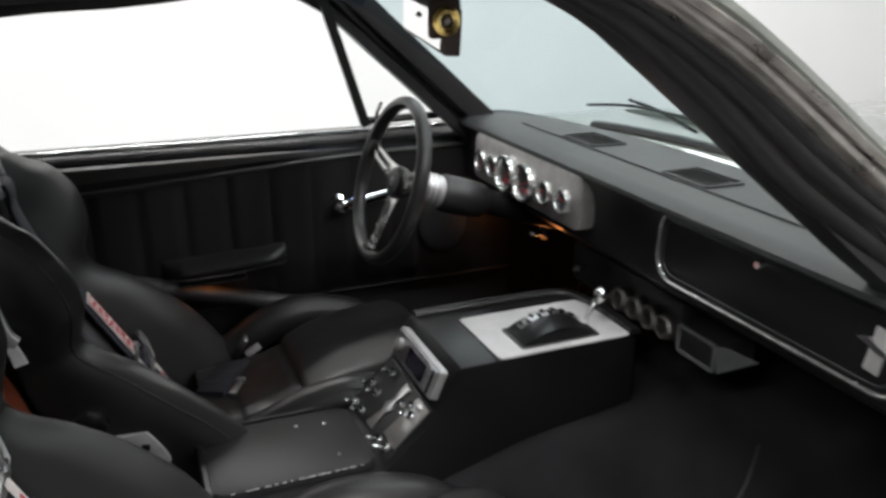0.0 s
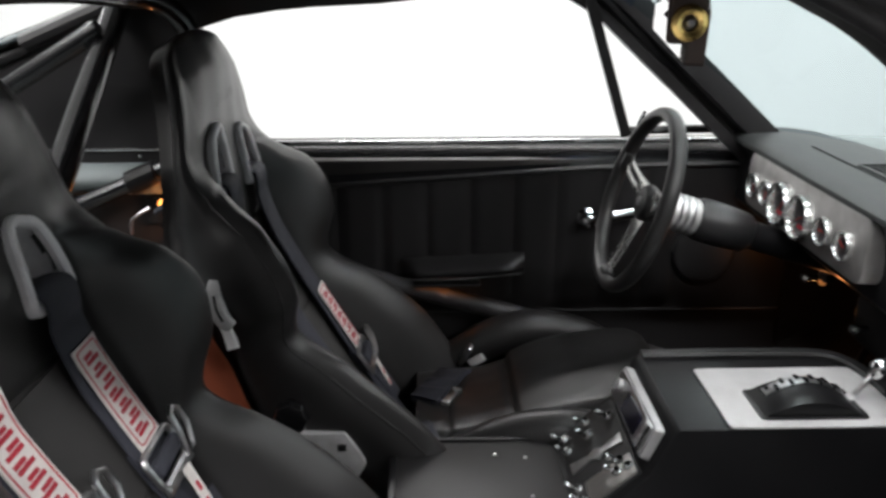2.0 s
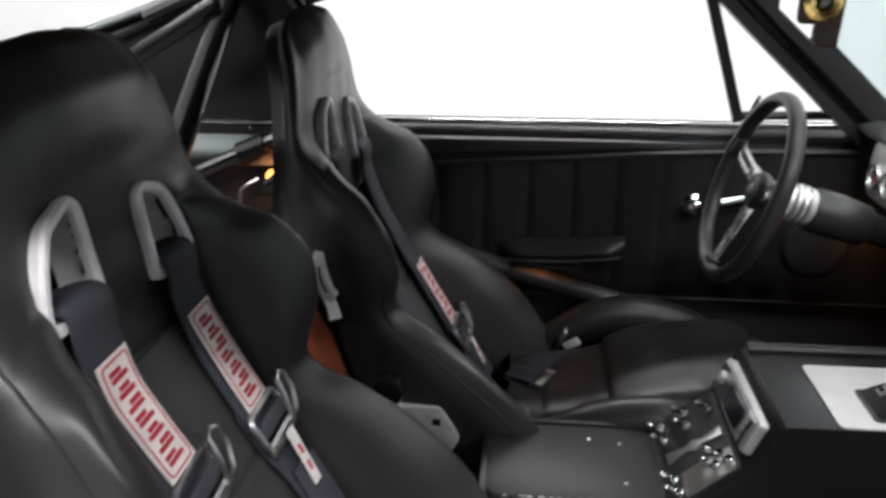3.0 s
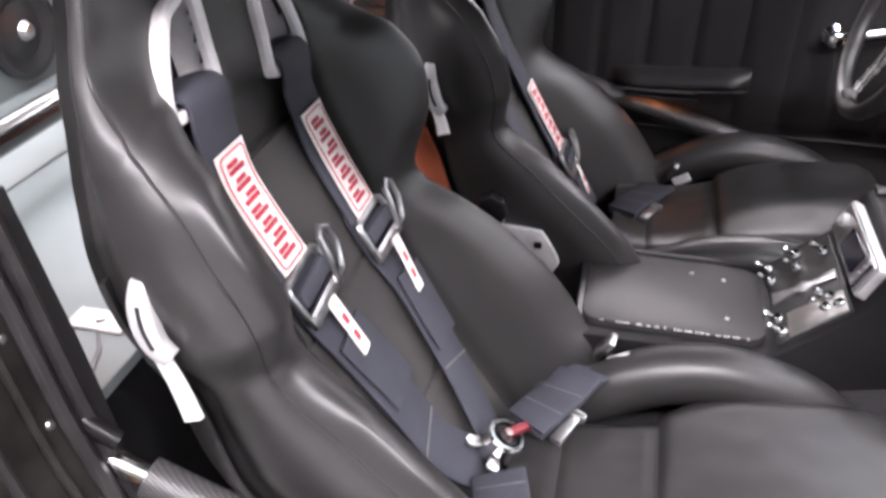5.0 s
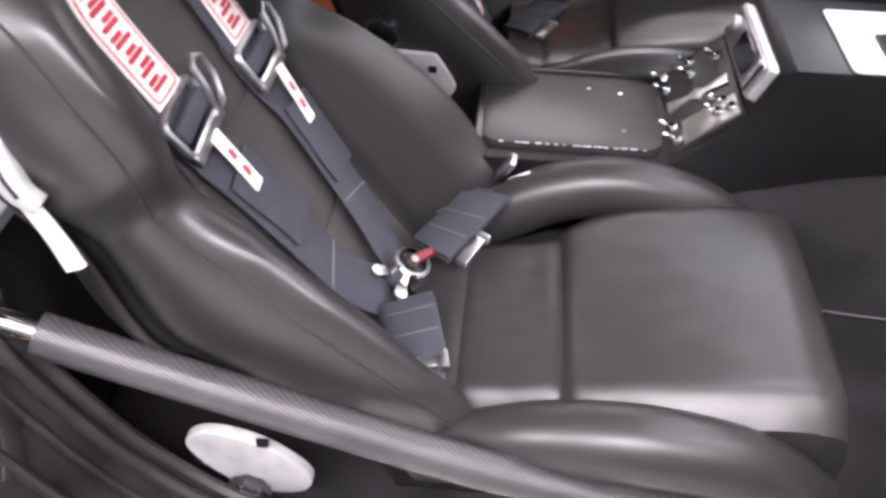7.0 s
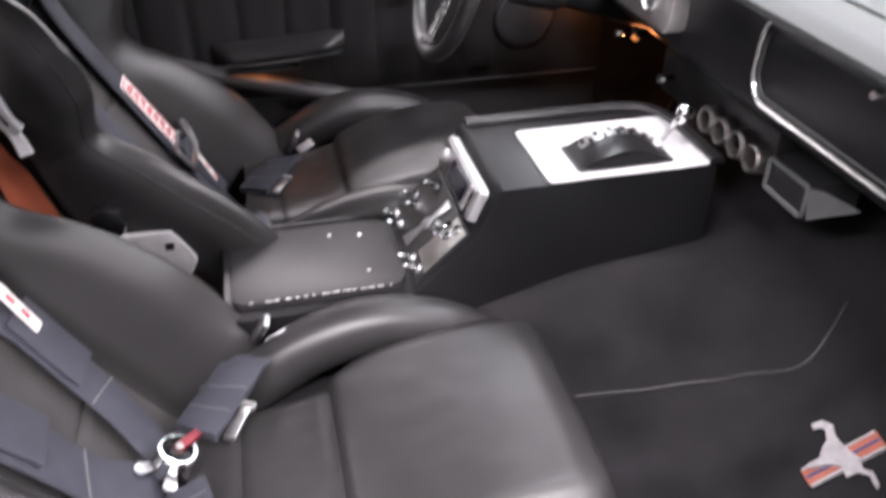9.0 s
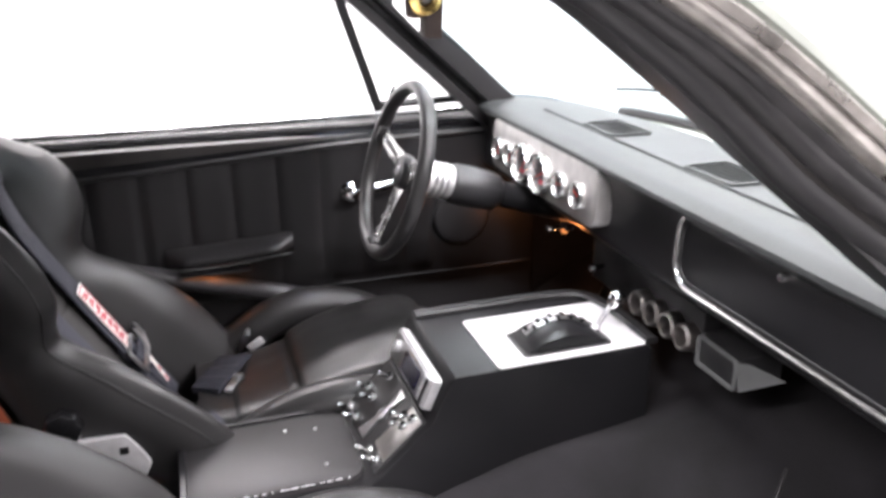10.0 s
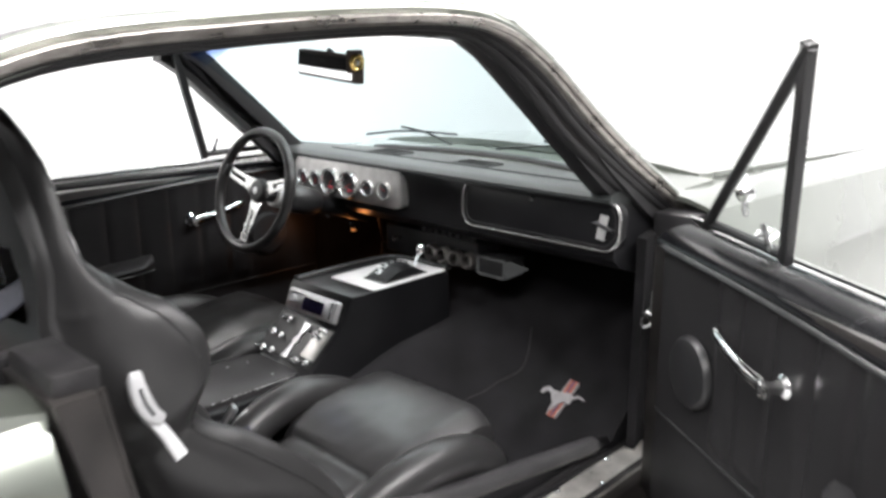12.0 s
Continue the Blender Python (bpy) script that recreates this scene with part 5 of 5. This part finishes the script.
# ---- harnesses ----
def make_harness(label, at, rows, turn, locked):
    """rows: for the door-side and tunnel-side strap (x sign, patch centre up the back)."""
    h = thing("harness", label, "seat belt", "racing harnesses")
    m = Matrix.Translation(at) @ twist(turn)

    def put(n, bm, mat, lab="", parent=h):
        return part(n, shift(bm, m), mat, parent, lab)
    nrm = tuple(BR @ Vector((0, 0, 1)))

    def lay(x, s, lift):
        """A point lying on the backrest at x, s, raised by lift."""
        return BACK @ Vector((x, s, table(s, CS) + lift))

    for sx, sc, padded in rows:
        sb = sc - 0.098  # foot of the padded strap
        x0, x1 = sx * HOLE[sx], sx * (0.103 if sx < 0 else 0.084)
        at_x = lambda k: x0 + (x1 - x0) * min(1, max(0, (0.68 - k) / (0.68 - sb)))
        up = [BACK @ Vector((x0, y + RISE[sx], z + 0.42 * RISE[sx])) for y, z in ((0.716, -0.10), (0.712, -0.04), (0.706, 0.004), (0.699, 0.025), (0.689, 0.032), (0.677, 0.029), (0.664, 0.022))] + [lay(at_x(0.645), 0.645, 0.020)]
        k = 0.58
        while k > sb + 0.03:
            up.append(lay(at_x(k), k, 0.020))
            k -= 0.05
        up.append(lay(x1, sb, 0.020))
        pth = smooth_path(up, 6)
        ups = [tuple((pth[min(len(pth) - 1, i + 1)] - pth[max(0, i - 1)]).cross(BR @ Vector((1, 0, 0))) * -1) for i in range(len(pth))]
        s1 = put("shoulder_strap", sweep(pth, strap_section(0.078, 0.009), ups), WEB, "wide navy-black shoulder strap")
        low = [lay(x1, sb + 0.03, 0.013), lay(x1 * 0.99, sb - 0.03, 0.015), lay(sx * 0.092, sb - 0.09, 0.018), lay(sx * 0.082, max(0.21, sb - 0.17), 0.022), lay(sx * 0.068, 0.19, 0.024), lay(sx * 0.050, 0.14, 0.026), lay(sx * 0.032, 0.105, 0.030)]
        put("lower_strap", sweep(smooth_path(low, 6), strap_section(0.074, 0.005), nrm), WEB, "", s1)
        put("stitch_band", sweep([lay(sx * 0.074, 0.214, 0.0262), lay(sx * 0.073, 0.211, 0.0264)], strap_section(0.074, 0.0014), nrm), VENT, "", s1)
        if not padded:
            continue
        tail = [lay(sx * 0.094 + 0.004, sb - 0.085, 0.0255), lay(sx * 0.088 + 0.004, sb - 0.12, 0.0275), lay(sx * 0.080 + 0.005, max(0.235, sb - 0.165), 0.0295), lay(sx * 0.076 + 0.006, max(0.215, sb - 0.20), 0.0305)]
        put("strap_tail", sweep(smooth_path(tail, 5), strap_section(0.071, 0.006), nrm), WEB, "", s1)
        lean = (x0 - x1) / (0.68 - sb)

        def on(x, y, z):
            return lay(at_x(sc + y) + x, sc + y, 0.0278 + z)

        def bent(bm):
            for vt in bm.verts:
                vt.co = on(vt.co.x, vt.co.y, vt.co.z)
            return bm
        patch = put("patch", sheet(6, 24, lambda u, v: on(-0.030 + 0.060 * u, -0.075 + 0.150 * v, 0.0022), lambda u, v: on(-0.030 + 0.060 * u, -0.075 + 0.150 * v, 0.0)), PATCH, "white woven patch with red border and red bars", s1)
        rr = round_rect(0.050, 0.140, 0.006, 4)
        edge = []
        for (xa, ya), (xb, yb) in zip(rr, rr[1:] + rr[:1]):
            n = max(1, int(math.hypot(xb - xa, yb - ya) / 0.008))
            edge += [on(xa + (xb - xa) * i / n, ya + (yb - ya) * i / n, 0.0026) for i in range(n)]
        put("border", sweep(edge, [(-0.0009, -0.0004), (0.0009, -0.0004), (0.0009, 0.0006), (-0.0009, 0.0006)], nrm, True), RED, "", patch)
        for j in range(7):
            y, w = -0.0545 + 0.0182 * j, 0.0155
            a, b = ((-w, 0.006), (-0.006, w), (-0.010, 0.010))[j % 3]
            for c, d, k in ((-w, w, -0.0036), (a, b, 0.0036)):
                put("print_bar", bent(plate([(c, y + k - 0.0027), ((c + d) / 2, y + k - 0.0027), (d, y + k - 0.0027), (d, y + k + 0.0027), ((c + d) / 2, y + k + 0.0027), (c, y + k + 0.0027)], 0.0012, pose(0, 0, 0.0020))), RED, "", patch)
        am = frame_at(lay(x1, sb - 0.006, 0.030), BR @ Vector((1, -lean, 0)), BR @ Vector((lean, 1, 0.0)))
        adj = put("adjuster", sweep([am @ Vector((x, y, 0.0)) for x, y in round_rect(0.088, 0.048, 0.010, 4)], ring(0.0048, 8), tuple(am.to_3x3() @ Vector((0, 0, 1))), True), STEEL, "steel sliding adjuster buckle", s1)
        put("roller", shift(box(-0.039, 0.039, -0.010, 0.012, -0.006, 0.010, 0.005), am), WEB, "", adj)
        put("lip", shift(box(-0.046, 0.046, -0.036, -0.018, -0.003, 0.004, 0.002), am), STEEL, "", adj)
        put("pull_bail", sweep([am @ Vector((x, y, z)) for x, y, z in ((0.030, -0.024, 0.008), (0.036, 0.004, 0.014), (0.040, 0.030, 0.016), (0.052, 0.036, 0.016), (0.064, 0.028, 0.016), (0.064, 0.004, 0.014), (0.052, -0.022, 0.008))], ring(0.0042, 8), tuple(am.to_3x3() @ Vector((0, 0, 1))), True), STEEL, "", adj)
        tm = frame_at(lay(x1 + 0.010, sb - 0.078, 0.0325), BR @ Vector((1, -0.10 * sx, 0)), BR @ Vector((0.10 * sx, 1, 0.06)))
        tag = put("tag", plate(round_rect(0.022, 0.084, 0.003, 3), 0.0015, tm), PATCH, "small white tag with red print", s1)
        for j in (-0.016, 0.010):
            put("tag_print", plate(round_rect(0.008, 0.014, 0.001, 2, 0, j), 0.0008, tm @ pose(0, 0, 0.0014)), RED, "", tag)
    # cam lock
    m = Matrix.Translation(at)
    lm = frame_at((-0.054, -0.008, 0.512), (0, 1, 0), (-0.90, 0.0, 0.43))
    if locked:
        lock = put("cam_lock", lathe([(0.021, 0.020), (0.0255, 0.020), (0.028, 0.017), (0.028, -0.014), (0.026, -0.018), (0, -0.018)], lm, 32), CHROME, "round chrome cam lock")
        put("lock_face", lathe([(0, 0.017), (0.016, 0.017), (0.0215, 0.015), (0.0215, 0.004), (0, 0.004)], lm, 24), SILLBLACK, "", lock)
        put("pivot", lathe([(0, 0.027), (0.006, 0.026), (0.008, 0.020), (0.009, 0.016), (0, 0.016)], lm, 14), VENTMETAL, "", lock)
        put("release", shift(box(-0.007, 0.007, -0.006, 0.056, 0.018, 0.026, 0.003), lm @ pose(0, 0, 0, 0, 0, -128)), DARKRED, "dark red release handle", lock)
        for ang in (25, 88):
            put("tongue", shift(join(box(-0.008, 0.008, 0.028, 0.044, -0.008, -0.002, 0.002), cyl(0.009, 0.005, pose(0, 0.042, -0.0075), 16)), lm @ pose(0, 0, 0, 0, 0, ang)), STEEL, "", lock)
    # lap straps, each folded back on itself at its adjuster
    for sg, pts, w in ((1, [(-0.026, 0.028, 0.512), (-0.006, 0.055, 0.520), (0.016, 0.090, 0.522), (0.040, 0.138, 0.522), (0.062, 0.180, 0.508), (0.072, 0.210, 0.47)], 0.070), (-1, [(-0.047, -0.062, 0.500), (-0.040, -0.088, 0.506), (-0.030, -0.125, 0.506), (-0.019, -0.164, 0.500), (-0.012, -0.205, 0.482), (-0.012, -0.250, 0.445)], 0.068)):
        taper = (lambda t, w=w: strap_section(w * (1 - 0.35 * max(0, t - 0.6) / 0.4), 0.007)) if sg < 0 else strap_section(w, 0.007)
        lap = put("lap_strap", sweep(smooth_path(pts, 6), taper, (-0.20, 0, 1)), WEB, "navy-black lap strap")
        top = [Vector(p) + Vector((0, 0, 0.009)) for p in pts[:4]]
        put("fold", sweep(smooth_path(top, 5), strap_section(w + 0.004, 0.009), (-0.20, 0, 1)), WEB, "", lap)
        for k in (1, 2):
            d = (top[k + 1] - top[k]).normalized() * 0.002
            put("stitching", sweep([top[k] + Vector((0, 0, 0.0042)), top[k] + d + Vector((0, 0, 0.0042))], strap_section(w - 0.004, 0.0014), (-0.20, 0, 1)), VENT, "", lap)
        e, along = (Vector((0.030, 0.026, 0.524)), (0.40, 0.92, 0)) if sg > 0 else (Vector((-0.018, -0.166, 0.509)), (1, 0.22, 0))
        put("lap_clip", shift(join(box(-0.030, 0.030, -0.009, 0.009, -0.004, 0.005, 0.003), box(0.024, 0.036, -0.014, 0.014, -0.003, 0.010, 0.003)), frame_at(e, along, (-along[1], along[0], 0.1))), STEEL, "steel lap strap adjuster", lap)
    bk = put("buckle_stalk", shift(box(-0.006, 0.006, -0.012, 0.012, -0.03, 0.03, 0.004), pose(0.070, 0.205, 0.535, 20, 25, 0)), STEEL, "steel lap strap anchor")
    put("anchor_tab", shift(box(-0.010, 0.010, -0.004, 0.004, -0.020, 0.020, 0.003), pose(0.095, 0.185, 0.530, 10, 55, 0)), WHITE, "", bk)
    return h


make_harness("navy-black racing harness with white patches on the passenger seat", PSEAT, [(-1, 0.580, True), (1, 0.546, True)], 0.01, True)
make_harness("navy-black racing harness hanging loose over the driver's seat", DSEAT, [(1, 0.345, True), (-1, 0.345, False)], 0.0, False)

# ---- roll cage and door bars ----
cage = thing("roll_cage", "gloss black tubular roll cage behind the seats", "roll cage")
part("main_hoop", tube([(-0.52, -0.59, 0.40), (-0.53, -0.592, 0.75), (-0.565, -0.585, 1.0), (-0.58, -0.555, 1.20), (-0.57, -0.46, 1.315), (-0.55, 0.0, 1.335), (-0.50, 0.44, 1.315), (-0.405, 0.55, 1.26), (-0.345, 0.582, 1.0), (-0.33, 0.582, 0.75), (-0.33, 0.575, 0.40)], 0.022, 14), TUBE, cage, "gloss black main hoop")
part("diagonal", tube([(-0.55, 0.60, 1.285), (-0.55, 0.1, 0.935), (-0.55, -0.42, 0.57)], 0.026, 14, 2), TUBE, cage, "gloss black diagonal brace")
part("harness_bar", tube([(-0.90, -0.55, 0.79), (-0.90, 0.55, 0.80)], 0.026, 12, 2), TUBE, cage)
for sy in (-1, 1):
    part("rear_stay", tube([(-0.55, sy * 0.49, 1.25), (-1.25, sy * 0.50, 0.85)], 0.020, 12, 2), TUBE, cage, "sloping black rear stay")
lowstay = part("lower_stay", tube([(-0.43, 0.575, 0.975), (-0.76, 0.56, 0.835)], 0.019, 12, 2), TUBE, cage)
part("collar", tube([(-0.50, 0.572, 0.945), (-0.56, 0.569, 0.920)], 0.027, 14, 2), SATIN, lowstay)
for sy in (-1, 1):
    bar = thing("door_bar", "padded black side bar running down beside the seat", "safety bar", "side bars")
    y = sy * 0.655
    part("sleeve", tube([(-0.375, y, 0.684), (-0.24, y, 0.630), (0.12, y, 0.500), (0.45, y, 0.438), (0.76, y, 0.385)] if sy < 0 else [(-0.30, y - 0.015, 0.735), (0.05, y - 0.015, 0.637), (0.30, y - 0.015, 0.566), (0.45, y - 0.012, 0.518), (0.76, y, 0.405)], 0.0225, 16), CARBON, bar, "black carbon-look padded sleeve")
    part("clevis", tube([(-0.435, y, 0.708), (-0.37, y, 0.683)] if sy < 0 else [(-0.40, y - 0.015, 0.763), (-0.29, y - 0.015, 0.732)], 0.014, 12, 2), CHROME, bar, "polished end joint")
    part("front_foot", tube([(0.75, y, 0.387 if sy < 0 else 0.408), (0.90, y * 0.985, 0.345)], 0.016, 12, 2), SATIN, bar)
    part("rear_arm", tube([(-0.49, sy * 0.585, 0.80), (-0.44, y, 0.765), (-0.40, y, 0.73)], 0.010, 10, 3), SATIN, bar)

# ---- behind the seats ----
deck = thing("rear_deck", "pale grey panelled rear deck with black edges", "deck panel")
part("deck_top", plate([(x, y) for x, y in round_rect(0.43, 1.16, 0.02, 4)], 0.016, pose(-0.70, 0, 0.684), 0.004), SHELFGREY, deck, "pale blue-grey deck panel")
part("deck_rear", plate([(x, y) for x, y in round_rect(0.30, 1.16, 0.02, 4)], 0.016, pose(-1.068, 0, 0.684), 0.004), SHELFGREY, deck)
part("deck_front", box(-0.515, -0.49, -0.56, 0.56, 0.30, 0.683, 0.006), SATIN, deck)
for hy in (-0.45, 0.0, 0.45):
    part("hinge", join(box(-0.60, -0.52, hy - 0.02, hy + 0.02, 0.700, 0.704, 0.001), cyl(0.006, 0.003, pose(-0.56, hy, 0.7035), 12)), GREYPLASTIC, deck)
part("panel_gap", sweep([Vector((x, y, 0.7008)) for x, y in ((-0.512, -0.55), (-0.530, -0.50), (-0.562, -0.455), (-0.545, -0.40), (-0.575, -0.34), (-0.57, -0.10), (-0.57, 0.5))], [(-0.003, -0.0006), (0.003, -0.0006), (0.003, 0.0006), (-0.003, 0.0006)]), PLASTIC, deck)
part("bulkhead", box(-1.21, -1.18, -0.60, 0.60, 0.68, 1.00, 0.006), SHELFGREY, deck, "grey rear bulkhead with speakers")
for sy in (-0.255, 0.255):
    fm = frame_at((-1.178, sy, 0.82), (0, 1, 0), (0, 0, 1))
    spk = part("speaker", lathe([(0, 0.012), (0.03, 0.014), (0.06, 0.002), (0.085, 0.016), (0.10, 0.012), (0.10, 0.0), (0, 0)], fm, 32), PLASTIC, deck, "black round rear speaker")
    part("dust_cap", lathe([(0, 0.030), (0.014, 0.026), (0.022, 0.012), (0, 0.01)], fm, 20), STEEL, spk)
part("trim_panel", box(-0.486, -0.47, -0.25, 0.45, 0.30, 0.68, 0.01), ORANGE, deck, "rust-red trimmed front panel")
for sy in (1,):
    pad = thing("quarter_pad", "pale grey padded rear quarter rest with bright strip", "trim pad")
    part("pad", sheet(16, 10, lambda u, v, s=sy: (-0.46 - 0.55 * u, s * (0.606 - 0.035 * math.sin(v * 3.14)), 0.885 + 0.072 * v), lambda u, v, s=sy: (-0.46 - 0.55 * u, s * 0.615, 0.885 + 0.072 * v)), SHELFGREY, pad)
    part("strip", box(-1.0, -0.45, sy * 0.603 - 0.004, sy * 0.603 + 0.004, 0.984, 0.990, 0.001), CHROME, pad)
    part("screw", lathe([(0, 0.004), (0.004, 0.002), (0.005, 0), (0, 0)], frame_at((-0.545, sy * 0.607, 0.972), (1, 0, 0), (0, 0, sy)), 10), CHROME, pad)
    lampt = thing("courtesy_lamp", "lit amber courtesy lamp on the rear quarter trim", "lamp")
    part("base", shift(box(-0.035, 0.035, -0.006, 0.006, -0.03, 0.03, 0.004), pose(-0.505, sy * 0.602, 0.850)), SATIN, lampt)
    part("lens", shift(lathe([(0, 0.016), (0.008, 0.014), (0.013, 0.006), (0.014, 0.0), (0, 0)], pose(0, 0, 0), 18), frame_at((-0.50, sy * 0.597, 0.865), (1, 0, 0), (0, 0, sy))), BULB, lampt, "glowing amber lens")
    part("bracket", tube([(-0.53, sy * 0.585, 0.86), (-0.57, sy * 0.58, 0.835), (-0.575, sy * 0.58, 0.80)], 0.004, 6, 2), STEEL, lampt)

# ---- mirror ----
mir = thing("rear_view_mirror", "rectangular rear view mirror with brass pivot under the windscreen header", "mirror")
MM = frame_at((0.382, -0.138, 1.298), (-0.13, -0.99, -0.06), (0.035, 0, 1))
part("case", plate(round_rect(0.256, 0.060, 0.006, 3), 0.022, MM @ pose(0, 0, -0.024), 0.005), BROWN, mir, "dark brown mirror case")
part("glass", plate(round_rect(0.236, 0.046, 0.004, 3), 0.002, MM @ pose(0, 0, -0.001)), MIRROR, mir, "bright mirror glass")
EM = frame_at((0.368, -0.264, 1.310), (-1, 0, 0), (0, 0, -1))
part("end_block", shift(box(-0.022, 0.022, -0.024, 0.026, -0.006, 0.002, 0.006, 3), EM), BROWN, mir, "dark brown end block")
part("brass_ring", lathe([(0.008, 0.002), (0.009, 0.007), (0.014, 0.009), (0.019, 0.006), (0.020, 0.001), (0.008, 0.001)], EM @ pose(0, 0.004, 0), 24), GOLD, mir, "brass pivot ring")
part("end_screw", lathe([(0, 0.010), (0.004, 0.009), (0.0065, 0.004), (0.007, 0.001), (0, 0.001)], EM @ pose(0, 0.004, 0), 14), STEEL, mir)
part("stem", tube([(0.385, -0.13, 1.300), (0.41, -0.13, 1.33)], 0.010, 10, 2), CHROME, mir)

# ---- sill plates, wipers, badge ----
for sy in (-1, 1):
    sp = thing("sill_plate", "polished bright sill scuff plate with screws", "scuff plate", "sill plates")
    part("tread", sheet(24, 10, lambda u, v, k=sy: (-0.10 + 1.02 * u, k * (0.672 + 0.092 * v), 0.352 + 0.004 * math.sin(3.14 * v) + 0.0008 * math.sin(40 * u)), lambda u, v, k=sy: (-0.10 + 1.02 * u, k * (0.672 + 0.092 * v), 0.344)), SCUFF, sp, "polished tread")
    for k in (0.012, 0.080):
        part("rib", box(-0.09, 0.91, sy * (0.672 + k) - 0.003, sy * (0.672 + k) + 0.003, 0.353, 0.3575, 0.001), CHROME, sp)
    for k in range(10):
        part("screw", lathe([(0, 0.004), (0.005, 0.003), (0.008, 0), (0, 0)], pose(-0.04 + 0.102 * k, sy * (0.690 + 0.056 * (k % 2)), 0.355), 12), CHROME, sp)
for wy in (0.30, -0.30):
    wp = thing("wiper", "slim dark windscreen wiper lying on the cowl", "wiper", "wipers")
    part("arm", tube([(1.17, wy - 0.10, 1.015), (1.12, wy - 0.02, 1.055), (1.10, wy + 0.07, 1.068)], 0.004, 8), SATIN, wp)
    part("blade", tube([(1.10, wy + 0.25, 1.030), (1.10, wy + 0.05, 1.056), (1.095, wy - 0.19, 1.062)], 0.0038, 8), SATIN, wp)

badge = thing("mat_badge", "pale embroidered figure with red and blue bars on the carpet", "emblem")
BM = frame_at((0.876, -0.486, 0.413), (0.10, -0.99, 0.06), (0.79, 0.04, 0.61))
part("bar", plate([(-0.014, -0.060), (0.014, -0.060), (0.014, 0.060), (-0.014, 0.060)], 0.005, BM @ pose(0, 0, 0.003, 0, 0, -12)), BRICK, badge, "red bar of the badge")
part("blue_bar", plate([(-0.002, -0.058), (0.002, -0.058), (0.002, 0.058), (-0.002, 0.058)], 0.002, BM @ pose(0.0, 0, 0.0075, 0, 0, -12)), REDBLUE, badge)
for k in (-0.014, 0.014):
    part("pale_edge", plate([(k - 0.002, -0.058), (k + 0.002, -0.058), (k + 0.002, 0.058), (k - 0.002, 0.058)], 0.006, BM @ pose(0, 0, 0.003, 0, 0, -12)), DULLTHREAD, badge)
part("figure", plate([(0.62 * a, 0.62 * b) for a, b in ((-0.108, 0.030), (-0.092, 0.052), (-0.066, 0.056), (-0.044, 0.036), (0.0, 0.024), (0.030, 0.022), (0.054, 0.004), (0.074, 0.010), (0.100, -0.006), (0.106, -0.020), (0.092, -0.014), (0.074, -0.002), (0.050, -0.010), (0.036, -0.034), (0.012, -0.020), (-0.012, -0.030), (-0.040, -0.062), (-0.054, -0.060), (-0.040, -0.030), (-0.050, -0.006), (-0.052, 0.016), (-0.072, 0.036), (-0.086, 0.034), (-0.096, 0.022))], 0.004, BM @ pose(0, 0, 0.010, 0, 0, 12)), DULLTHREAD, badge, "pale grey running figure")
mirror_o = thing("door_mirror", "small chrome outside mirror on the open door", "mirror")
part("head", lathe([(0, -0.026), (0.012, -0.024), (0.021, -0.012), (0.022, 0.0), (0.016, 0.010), (0.007, 0.024), (0.004, 0.034), (0, 0.036)], pose(0.892, -0.926, 1.038), 24), CHROME, mirror_o)
part("stalk", tube([(0.892, -0.926, 1.016), (0.888, -0.930, 1.0), (0.880, -0.936, 0.985)], 0.006, 8, 3), CHROME, mirror_o)
part("foot", lathe([(0, 0.016), (0.012, 0.014), (0.022, 0.006), (0.026, 0.0), (0, 0)], pose(0.668, -1.072, 1.0), 20), CHROME, mirror_o)
